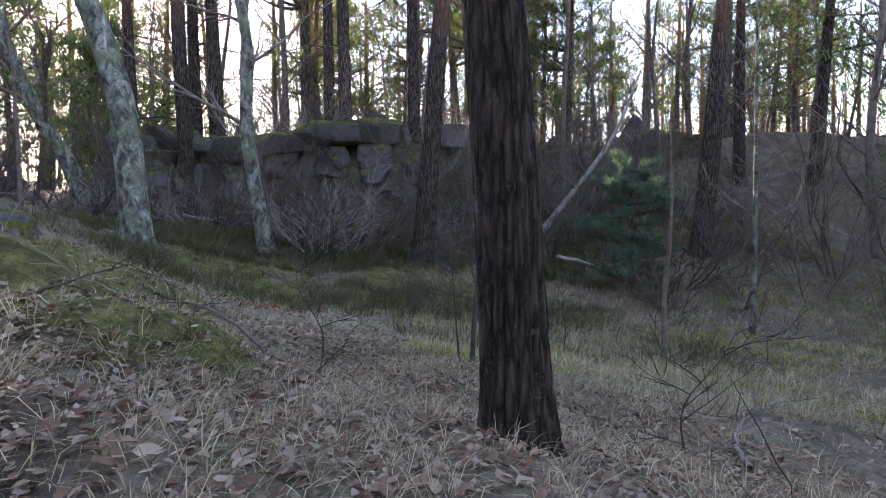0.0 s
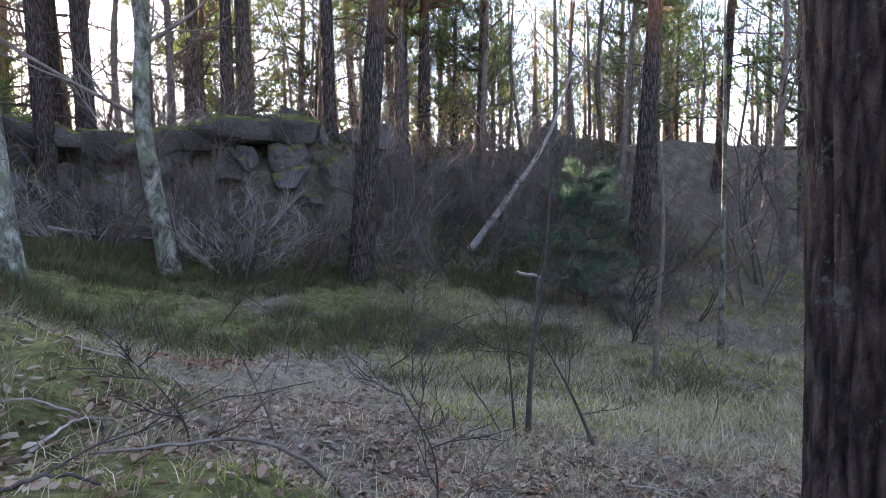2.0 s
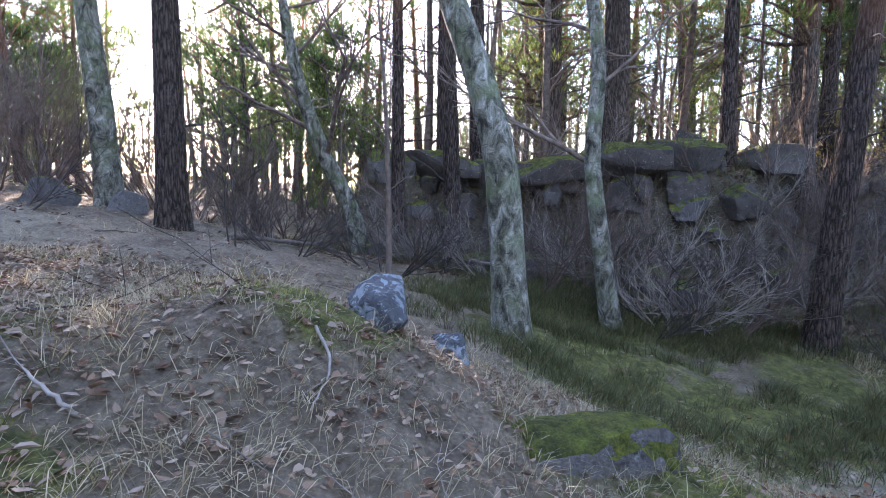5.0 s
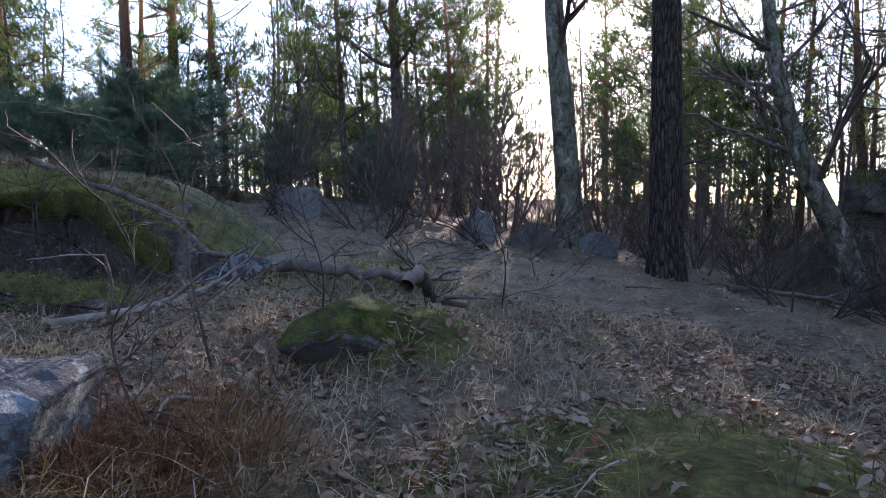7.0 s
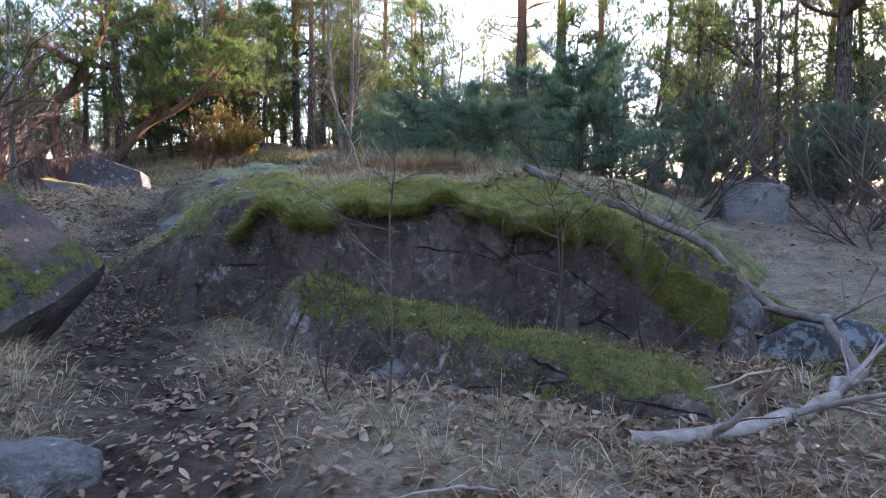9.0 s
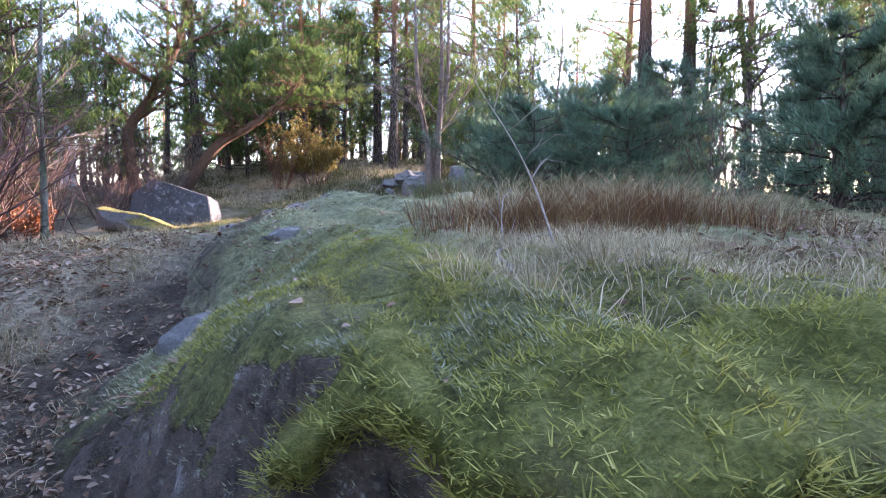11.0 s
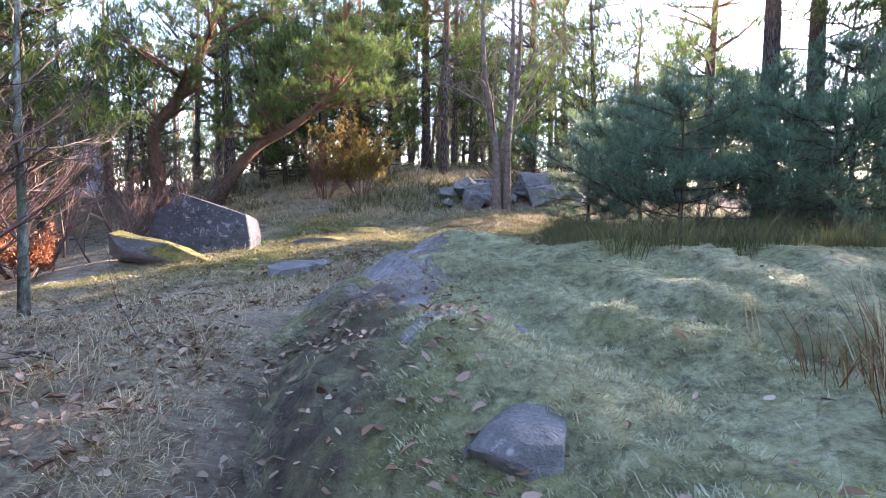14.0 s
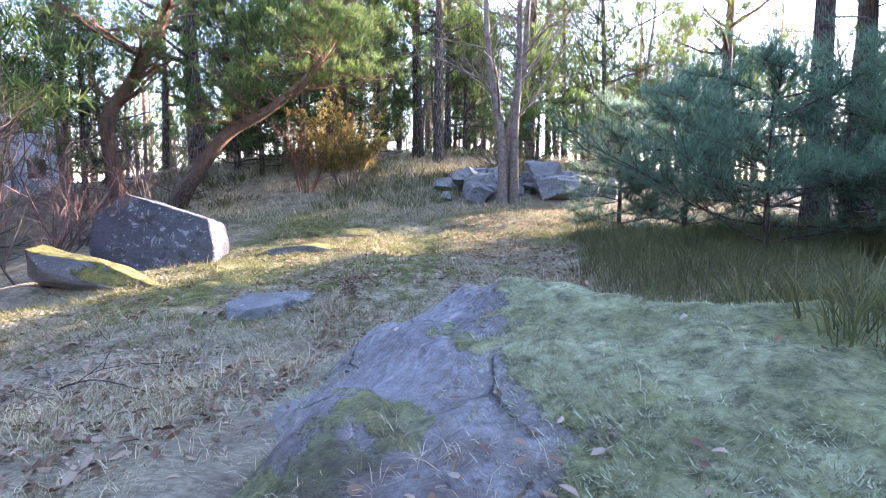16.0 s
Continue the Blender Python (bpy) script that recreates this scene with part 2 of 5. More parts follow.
# ---- materials ----
class Nodes:
    """A material's node tree, with short ways to add to it."""

    def __init__(self, name, rough=0.8, spec=0.3):
        self.m = bpy.data.materials.new(name)
        self.m.use_nodes = True
        self.t = self.m.node_tree
        self.b = self.t.nodes["Principled BSDF"]
        self.b.inputs["Roughness"].default_value = rough
        self.b.inputs["Specular IOR Level"].default_value = spec
        self.co = self.t.nodes.new("ShaderNodeTexCoord").outputs["Object"]

    def link(self, a, b):
        self.t.links.new(a, b)

    def mapped(self, scale):
        n = self.t.nodes.new("ShaderNodeMapping")
        n.inputs["Scale"].default_value = scale if hasattr(scale, "__len__") else (scale,) * 3
        self.link(self.co, n.inputs["Vector"])
        return n.outputs[0]

    def noise(self, scale, detail=4, rough=0.6, vec=None, distort=0.0):
        n = self.t.nodes.new("ShaderNodeTexNoise")
        n.inputs["Scale"].default_value, n.inputs["Detail"].default_value, n.inputs["Roughness"].default_value = scale, detail, rough
        n.inputs["Distortion"].default_value = distort
        self.link(vec or self.co, n.inputs["Vector"])
        return n.outputs["Fac"]

    def cells(self, scale, vec=None, feature="F1", out="Distance"):
        n = self.t.nodes.new("ShaderNodeTexVoronoi")
        n.feature = feature
        n.inputs["Scale"].default_value = scale
        self.link(vec or self.co, n.inputs["Vector"])
        return n.outputs[out]

    def ramp(self, fac, stops):
        n = self.t.nodes.new("ShaderNodeValToRGB")
        e = n.color_ramp.elements
        while len(e) < len(stops):
            e.new(0.5)
        for el, (p, c) in zip(e, stops):
            el.position, el.color = p, (*c, 1) if hasattr(c, "__len__") else (c, c, c, 1)
        self.link(fac, n.inputs[0])
        return n.outputs[0]

    def mix(self, fac, a, b, blend="MIX"):
        n = self.t.nodes.new("ShaderNodeMix")
        n.data_type, n.blend_type = "RGBA", blend
        for sock, val in ((n.inputs[0], fac), (n.inputs[6], a), (n.inputs[7], b)):
            if hasattr(val, "is_output"):
                self.link(val, sock)
            else:
                sock.default_value = val if not hasattr(val, "__len__") else (*val, 1)
        return n.outputs[2]

    def math(self, op, a, b=0.0, clamp=False):
        n = self.t.nodes.new("ShaderNodeMath")
        n.operation, n.use_clamp = op, clamp
        for sock, val in zip(n.inputs, (a, b)):
            if hasattr(val, "is_output"):
                self.link(val, sock)
            else:
                sock.default_value = val
        return n.outputs[0]

    def attr(self, name):
        n = self.t.nodes.new("ShaderNodeAttribute")
        n.attribute_name = name
        return n.outputs["Fac"]

    def island(self):
        return self.t.nodes.new("ShaderNodeNewGeometry").outputs["Random Per Island"]

    def object_random(self):
        return self.t.nodes.new("ShaderNodeObjectInfo").outputs["Random"]

    def up(self):
        n = self.t.nodes.new("ShaderNodeSeparateXYZ")
        self.link(self.t.nodes.new("ShaderNodeNewGeometry").outputs["Normal"], n.inputs[0])
        return n.outputs[2]

    def height_of(self):
        n = self.t.nodes.new("ShaderNodeSeparateXYZ")
        self.link(self.co, n.inputs[0])
        return n.outputs[2]

    def done(self, colour, bump=None, strength=0.5, distance=0.02, rough=None):
        self.link(colour, self.b.inputs["Base Color"])
        if bump is not None:
            n = self.t.nodes.new("ShaderNodeBump")
            n.inputs["Strength"].default_value, n.inputs["Distance"].default_value = strength, distance
            self.link(bump, n.inputs["Height"])
            self.link(n.outputs[0], self.b.inputs["Normal"])
        if rough is not None:
            self.link(rough, self.b.inputs["Roughness"])
        return self.m


def thin_leaf(name, stops, through=0.35, rough=0.6, spread=0.25):
    """Blades, needles and leaves: colour by piece, some light passes through."""
    n = Nodes(name, rough, 0.25)
    c = n.ramp(n.island(), stops)
    c = n.mix(0.5, c, n.ramp(n.noise(1.3, 3), [(0.3, (0.55, 0.55, 0.55)), (0.7, (1.2, 1.15, 1.0))]), "MULTIPLY")
    c = n.mix(spread, c, n.ramp(n.object_random(), [(0, (0.6, 0.6, 0.55)), (1, (1.25, 1.2, 1.0))]), "MULTIPLY")
    n.link(c, n.b.inputs["Base Color"])
    tr = n.t.nodes.new("ShaderNodeBsdfTranslucent")
    n.link(c, tr.inputs["Color"])
    mx = n.t.nodes.new("ShaderNodeMixShader")
    mx.inputs[0].default_value = through
    n.link(n.b.outputs[0], mx.inputs[1])
    n.link(tr.outputs[0], mx.inputs[2])
    n.link(mx.outputs[0], n.t.nodes["Material Output"].inputs["Surface"])
    return n.m


def pine_bark(name, dark, light, high, start=5.0):
    n = Nodes(name, 0.95, 0.15)
    tall = n.mapped((1.0, 1.0, 0.15))
    plates = n.math("ADD", n.cells(19, tall, "DISTANCE_TO_EDGE"), n.math("MULTIPLY", n.math("SUBTRACT", n.noise(17, 6, 0.75, n.mapped((1, 1, 0.4))), 0.5), 1.0))
    fine = n.noise(22, 6, 0.7, n.mapped((1, 1, 0.35)))
    c = n.mix(n.math("MULTIPLY", plates, 3.0, True), dark, light)
    c = n.mix(0.7, c, n.ramp(fine, [(0.3, 0.35), (0.7, 1.3)]), "MULTIPLY")
    c = n.mix(n.math("MULTIPLY", n.math("SUBTRACT", n.height_of(), start), 0.22 if start > 2 else 0.5, True), c, high)
    lichen = n.ramp(n.noise(9, 5, 0.7), [(0.62, 0.0), (0.68, 0.55)])
    c = n.mix(lichen, c, (0.17, 0.18, 0.15))
    h = n.math("ADD", n.math("MULTIPLY", plates, 2.0, True), n.math("MULTIPLY", fine, 0.5))
    return n.done(c, h, 0.9, 0.05)


def birch_bark():
    n = Nodes("birch_bark", 0.85, 0.2)
    big = n.noise(5.5, 6, 0.75, n.mapped((1, 1, 0.6)), 0.6)
    c = n.ramp(big, [(0.38, (0.025, 0.022, 0.018)), (0.47, (0.085, 0.085, 0.062)), (0.56, (0.18, 0.18, 0.145)), (0.7, (0.40, 0.40, 0.37))])
    lines = n.noise(5, 4, 0.7, n.mapped((1.2, 1.2, 9)))
    c = n.mix(n.ramp(lines, [(0.6, 0.0), (0.66, 0.8)]), c, (0.03, 0.028, 0.025))
    c = n.mix(n.ramp(n.noise(1.7, 4), [(0.48, 0.0), (0.62, 0.6)]), c, (0.10, 0.13, 0.06))
    return n.done(c, n.math("ADD", big, n.math("MULTIPLY", n.noise(30, 4), 0.4)), 0.8, 0.03)


def twig_bark(name, a, b):
    n = Nodes(name, 0.9, 0.2)
    c = n.ramp(n.noise(7, 5, 0.7), [(0.3, a), (0.7, b)])
    c = n.mix(0.4, c, n.ramp(n.object_random(), [(0, 0.55), (1, 1.35)]), "MULTIPLY")
    return n.done(c, n.noise(60, 3), 0.6, 0.01)


def stone(name, a, b, lichen, lichen_at=0.58, moss_at=None, moss_colour=(0.075, 0.10, 0.018), frost=0.0, cracks=False, trail=False):
    n = Nodes(name, 0.88, 0.3)
    big, grain = n.noise(1.1, 5, 0.65), n.noise(38, 5, 0.75)
    c = n.ramp(big, [(0.3, a), (0.7, b)])
    c = n.mix(0.6, c, n.ramp(grain, [(0.3, 0.45), (0.7, 1.4)]), "MULTIPLY")
    spots = n.ramp(n.noise(6.5, 6, 0.75, None, 0.5), [(lichen_at, 0.0), (lichen_at + 0.05, 0.85)])
    c = n.mix(spots, c, lichen)
    c = n.mix(n.ramp(n.cells(9), [(0.06, 0.6), (0.16, 0.0)]), c, (0.42, 0.43, 0.38))
    c = n.mix(n.ramp(n.noise(2.3, 5, 0.7), [(0.56, 0.0), (0.64, 0.75)]), c, (0.035, 0.034, 0.03))
    h = n.math("ADD", n.math("MULTIPLY", grain, 0.35), n.math("MULTIPLY", n.noise(5, 6, 0.7), 1.0))
    if cracks:
        wob = n.mapped((1.0, 1.0, 1.7))
        line = n.math("ADD", n.cells(1.25, wob, "DISTANCE_TO_EDGE"), n.math("MULTIPLY", n.math("SUBTRACT", n.noise(4, 5, 0.7), 0.5), 0.12))
        gap = n.math("MULTIPLY", n.ramp(line, [(0.0, 0.85), (0.02, 0.0)]), n.ramp(n.noise(1.6, 3), [(0.48, 0.0), (0.58, 1.0)]))
        c = n.mix(gap, c, (0.012, 0.011, 0.010))
        c = n.mix(n.ramp(n.noise(0.9, 5, 0.7), [(0.45, 0.0), (0.7, 0.65)]), c, (0.06, 0.045, 0.035))
        c = n.mix(0.8, c, n.ramp(n.noise(13, 6, 0.75), [(0.34, 0.4), (0.5, 0.95), (0.68, 1.5)]), "MULTIPLY")
        h = n.math("SUBTRACT", h, n.math("MULTIPLY", gap, 1.5))
    if moss_at is not None:
        k = n.math("ADD", n.up(), n.math("MULTIPLY", n.math("SUBTRACT", n.noise(1.4, 6, 0.65), 0.5), 1.5))
        if trail:
            k = n.math("SUBTRACT", k, n.math("MULTIPLY", n.attr("bare"), 0.75))
        k = n.ramp(k, [(moss_at, 0.0), (min(moss_at + 0.07, 1.0), 1.0)])
        m = n.ramp(n.noise(2.6, 5, 0.7), [(0.3, tuple(0.45 * v for v in moss_colour)), (0.55, moss_colour), (0.75, (moss_colour[0] * 2.0, moss_colour[1] * 1.7, moss_colour[2] * 1.4))])
        m = n.mix(0.7, m, n.ramp(n.noise(55, 4, 0.7), [(0.3, 0.35), (0.7, 1.5)]), "MULTIPLY")
        if frost:
            m = n.mix(n.math("MULTIPLY", n.attr("frost"), n.ramp(n.noise(0.8, 5, 0.7), [(0.36, 0.15), (0.58, frost)])), m, n.ramp(n.noise(16, 5, 0.75), [(0.3, (0.19, 0.20, 0.085)), (0.7, (0.50, 0.51, 0.31))]))
        m = n.mix(0.75, m, n.ramp(n.noise(9, 6, 0.8), [(0.36, 0.18), (0.5, 0.95), (0.66, 1.5)]), "MULTIPLY")
        if trail:
            c = n.mix(n.math("MULTIPLY", n.attr("bare"), n.ramp(n.noise(18, 6, 0.75), [(0.35, 0.15), (0.62, 0.85)])), c, (0.31, 0.31, 0.325))
        c = n.mix(k, c, m)
        if trail:
            mud = n.ramp(n.noise(11, 6, 0.75), [(0.3, (0.03, 0.023, 0.018)), (0.7, (0.15, 0.115, 0.09))])
            c = n.mix(n.math("MULTIPLY", n.attr("trodden"), n.ramp(n.noise(5, 5), [(0.35, 0.3), (0.6, 0.95)])), c, mud)
        h = n.math("ADD", h, n.math("MULTIPLY", k, n.math("ADD", n.noise(70, 4, 0.8), 0.4)))
    return n.done(c, h, 1.0, 0.075)


def soil():
    n = Nodes("forest_floor", 0.95, 0.15)
    c = n.ramp(n.noise(2.2, 6, 0.7), [(0.3, (0.06, 0.042, 0.03)), (0.5, (0.14, 0.105, 0.075)), (0.7, (0.25, 0.195, 0.145))])
    c = n.mix(0.6, c, n.ramp(n.cells(21), [(0.0, 1.5), (0.7, 0.45)]), "MULTIPLY")
    straw = n.ramp(n.noise(14, 5, 0.8, n.mapped((1, 2.2, 1))), [(0.3, (0.14, 0.115, 0.075)), (0.7, (0.42, 0.37, 0.26))])
    c = n.mix(n.math("MULTIPLY", n.attr("straw"), n.ramp(n.noise(3, 5), [(0.35, 0.2), (0.6, 1.0)])), c, straw)
    moss = n.ramp(n.noise(6, 6, 0.75), [(0.3, (0.022, 0.03, 0.008)), (0.5, (0.10, 0.105, 0.03)), (0.72, (0.24, 0.235, 0.065))])
    k = n.math("ADD", n.attr("moss"), n.math("MULTIPLY", n.math("SUBTRACT", n.noise(2.1, 6, 0.7), 0.5), 1.1))
    c = n.mix(n.ramp(k, [(0.45, 0.0), (0.62, 0.9)]), c, moss)
    wet = n.ramp(n.noise(9, 6, 0.75), [(0.3, (0.016, 0.012, 0.009)), (0.7, (0.075, 0.056, 0.042))])
    c = n.mix(n.math("MULTIPLY", n.attr("trodden"), n.ramp(n.noise(4, 5), [(0.3, 0.5), (0.6, 1.0)])), c, wet)
    bare = n.ramp(n.noise(3, 6, 0.7), [(0.3, (0.04, 0.033, 0.027)), (0.7, (0.14, 0.118, 0.095))])
    c = n.mix(n.ramp(n.up(), [(0.5, 0.8), (0.7, 0.0)]), c, bare)
    h = n.math("ADD", n.noise(18, 6, 0.75), n.math("MULTIPLY", n.cells(24), 0.8))
    return n.done(c, h, 1.0, 0.05)


BARK = pine_bark("pine_bark", (0.026, 0.020, 0.017), (0.12, 0.09, 0.073), (0.30, 0.125, 0.055))
BARK_FAR = pine_bark("pine_bark_thin", (0.05, 0.04, 0.033), (0.18, 0.14, 0.115), (0.34, 0.15, 0.07))
BARK_ORANGE = pine_bark("orange_pine_bark", (0.04, 0.026, 0.018), (0.16, 0.10, 0.07), (0.17, 0.095, 0.06), 0.3)
BIRCH = birch_bark()
TWIG = twig_bark("grey_twig", (0.062, 0.045, 0.036), (0.19, 0.148, 0.12))
TWIG_DARK = twig_bark("dark_twig", (0.025, 0.02, 0.018), (0.10, 0.082, 0.072))
TWIG_PALE = twig_bark("weathered_wood", (0.13, 0.11, 0.09), (0.36, 0.32, 0.28))
DEAD = twig_bark("dead_branch_bark", (0.05, 0.04, 0.033), (0.22, 0.19, 0.165))
ROCK = stone("outcrop_rock", (0.05, 0.038, 0.031), (0.20, 0.165, 0.14), (0.30, 0.30, 0.29), 0.58, 0.5, (0.19, 0.205, 0.06), 0.95, True, True)
ROCK_MOSSY = stone("mossy_rock", (0.07, 0.065, 0.06), (0.20, 0.19, 0.18), (0.30, 0.31, 0.29), 0.6, 0.42, (0.13, 0.155, 0.022))
ROCK_BLUE = stone("lichen_rock", (0.05, 0.055, 0.06), (0.12, 0.13, 0.14), (0.25, 0.30, 0.325), 0.5)
ROCK_DARK = stone("dark_boulder", (0.045, 0.048, 0.055), (0.10, 0.105, 0.115), (0.25, 0.26, 0.27), 0.56)
ROCK_GREY = stone("grey_rock", (0.09, 0.09, 0.09), (0.24, 0.235, 0.225), (0.33, 0.34, 0.32), 0.6)
# yellow on upward faces: sunlight on the slab tops, put into the moss colour
ROCK_SLAB = stone("slab_rock", (0.08, 0.08, 0.078), (0.19, 0.185, 0.175), (0.3, 0.31, 0.3), 0.6, 0.62, (0.2, 0.185, 0.05))
FLOOR = soil()


def moss_bed():
    n = Nodes("moss_bed", 0.95, 0.1)
    c = n.ramp(n.noise(5, 6, 0.7), [(0.3, (0.06, 0.072, 0.018)), (0.5, (0.165, 0.18, 0.05)), (0.72, (0.33, 0.34, 0.12))])
    c = n.mix(0.7, c, n.ramp(n.noise(60, 4, 0.7), [(0.3, 0.35), (0.7, 1.5)]), "MULTIPLY")
    c = n.mix(n.ramp(n.noise(1.8, 4, 0.6), [(0.58, 0.0), (0.7, 0.7)]), c, (0.16, 0.13, 0.075))
    return n.done(c, n.math("ADD", n.noise(70, 4, 0.8), n.noise(16, 5, 0.7)), 1.0, 0.05)


MOSS_BED = moss_bed()
NEEDLE = thin_leaf("pine_needles", [(0, (0.05, 0.09, 0.03)), (0.5, (0.095, 0.155, 0.05)), (1, (0.19, 0.235, 0.065))], 0.5)
NEEDLE_YOUNG = thin_leaf("young_pine_needles", [(0, (0.055, 0.105, 0.08)), (0.5, (0.105, 0.185, 0.125)), (1, (0.18, 0.27, 0.16))], 0.4)
GOLD = thin_leaf("golden_leaves", [(0, (0.24, 0.15, 0.05)), (0.5, (0.34, 0.26, 0.08)), (1, (0.42, 0.36, 0.13))], 0.4)
LITTER = thin_leaf("dead_leaves", [(0, (0.10, 0.05, 0.03)), (0.4, (0.20, 0.12, 0.075)), (0.75, (0.28, 0.20, 0.15)), (1, (0.36, 0.28, 0.22))], 0.15)
RED_LITTER = thin_leaf("red_dead_leaves", [(0, (0.12, 0.04, 0.02)), (1, (0.32, 0.12, 0.05))], 0.2)
STRAW = thin_leaf("dry_grass_blades", [(0, (0.162, 0.128, 0.0675)), (0.5, (0.365, 0.304, 0.189)), (1, (0.567, 0.499, 0.351))], 0.3)
GREEN = thin_leaf("green_grass_blades", [(0, (0.07, 0.075, 0.025)), (0.5, (0.15, 0.155, 0.05)), (1, (0.27, 0.25, 0.11))], 0.3)
HEATH = thin_leaf("heath_shoots", [(0, (0.045, 0.05, 0.025)), (0.5, (0.09, 0.105, 0.04)), (1, (0.17, 0.155, 0.07))], 0.3)
RUSSET = thin_leaf("russet_stems", [(0, (0.09, 0.035, 0.018)), (0.6, (0.2, 0.09, 0.04)), (1, (0.26, 0.19, 0.06))], 0.2)
MOSS = thin_leaf("moss_shoots", [(0, (0.13, 0.14, 0.03)), (0.5, (0.28, 0.29, 0.06)), (1, (0.43, 0.42, 0.13))], 0.35)
PALE_MOSS = thin_leaf("pale_moss_shoots", [(0, (0.15, 0.165, 0.08)), (0.4, (0.27, 0.30, 0.18)), (1, (0.46, 0.48, 0.36))], 0.25)


# ---- ground and outcrop ----
def spread(lo, hi, step, far):
    """Grid lines: even between lo and hi, then ever wider out to far."""
    mid = np.arange(lo, hi + 1e-6, step)
    out, d, x = [], step, 0.0
    while x < far:
        d *= 1.22
        x += d
        out.append(x)
    out = np.array(out)
    return np.r_[lo - out[::-1], mid, hi + out]


def sheet(xs, ys, fn):
    gx, gy = np.meshgrid(xs, ys)
    v = np.stack([gx.ravel(), gy.ravel(), fn(gx.ravel(), gy.ravel())], -1)
    w, h = len(xs), len(ys)
    i, j = np.meshgrid(np.arange(w - 1), np.arange(h - 1))
    k = (j * w + i).ravel()
    return v, np.stack([k, k + 1, k + w + 1, k + w], -1)


def zones(x, y):
    """How mossy, strawy and trodden the soil is."""
    moss = 0.30 + 0.5 * (fbm(x * 0.45, y * 0.45, 31, 3) - 0.5)
    moss = moss + 0.4 * smooth(6.8, 10.4, x + 1.5 * (noise2(x * 0.8, y * 0.8, 33) - 0.5)) * (1 - smooth(13, 15, x)) * smooth(-24, -21, y) * (1 - smooth(-15.5, -12.5, y))
    for hx, hy, r, h in HUMMOCKS:
        moss = moss + (0.75 if r < 1.0 else 0.0) * np.exp(-((x - hx) ** 2 + (y - hy) ** 2) / (1.1 * r) ** 2)
    straw = smooth(3.2, 5.5, x) * (1 - smooth(8.6, 10.2, x)) * smooth(-26, -22, y) * (1 - smooth(-16.2, -14.6, y))
    straw = np.maximum(straw, 0.75 * smooth(-9, -4, -np.abs(x - 3)) * smooth(-11, -8, y) * (1 - smooth(18, 24, y)))
    straw = np.maximum(straw, 0.35 + 0.6 * smooth(0.5, -1.5, x))
    moss = moss - 0.45 * smooth(0.3, -1.2, x) * smooth(-9, -6, y) * (1 - smooth(2, 6, y)) + 0.28 * smooth(3, 6, y) * smooth(-7, -5, x) * (1 - smooth(14, 18, y))
    moss = moss + 0.3 * smooth(14.5, 17, x) * smooth(-30, -26, y) * (1 - smooth(-12, -9, y))
    moss = moss + 0.45 * np.exp(-(((x - 5.2) / 1.8) ** 2) - ((y + 6.4) / 1.3) ** 2)
    trod = path_mask(x, y) * (1 - smooth(0.5, 3.5, y))
    moss = moss * (1 - trod)
    return moss, straw, trod


v, f = sheet(spread(-6, 22, 0.14, 900), spread(-29, 14, 0.14, 900), land)
me = quads("ground", v, f, FLOOR)
for key, val in zip(("moss", "straw", "trodden"), zones(v[:, 0], v[:, 1])):
    attribute(me, key, val)
solid("ground", me, Matrix(), "forest floor of leaf litter, moss and dry grass", "ground", kind="structure")

def bare_rock(x, y):
    """Where feet keep the outcrop's crest free of moss."""
    middle = -1.6 + 0.06 * (y - 1) + 0.5 * (noise2(x * 1.2, y * 1.2, 27) - 0.5)
    return np.exp(-(((x - middle) / (0.42 + 0.14 * np.clip(y, 0, 3))) ** 2)) * smooth(-0.6, 0.8, y) * (1 - smooth(3.4, 4.6, y))


v, f = sheet(np.arange(-3.2, 7.2, 0.06), np.arange(-7.4, 5.4, 0.06), lambda x, y: outcrop_height(x, y)[0])
# the face leans and breaks into blocks
steep = np.clip(np.gradient(v[:, 2].reshape(-1, len(np.arange(-3.2, 7.2, 0.06))), 0.06, axis=0), 0, 3).ravel()
v[:, 1] += 0.16 * np.clip(steep, 0, 1.5) * (fbm(v[:, 0] * 1.4, v[:, 2] * 2.4, 41, 3) - 0.6)
v[:, 1] += 0.12 * np.clip(steep, 0, 1.5) * (fbm(v[:, 0] * 5.5, v[:, 2] * 6.5, 42, 3) - 0.5)
me = quads("rock_outcrop", v, f, ROCK)
attribute(me, "trodden", path_mask(v[:, 0], v[:, 1]) * (1 - smooth(0.5, 1.6, v[:, 1])))
attribute(me, "bare", bare_rock(v[:, 0], v[:, 1]) * (0.7 + 0.4 * smooth(0.38, 0.6, fbm(v[:, 0] * 1.6, v[:, 1] * 1.6, 43, 3))))
attribute(me, "frost", smooth(-4.4, -2.2, v[:, 1]))
solid("rock_outcrop", me, Matrix(), "long grey granite outcrop capped with pale green moss", "rock")


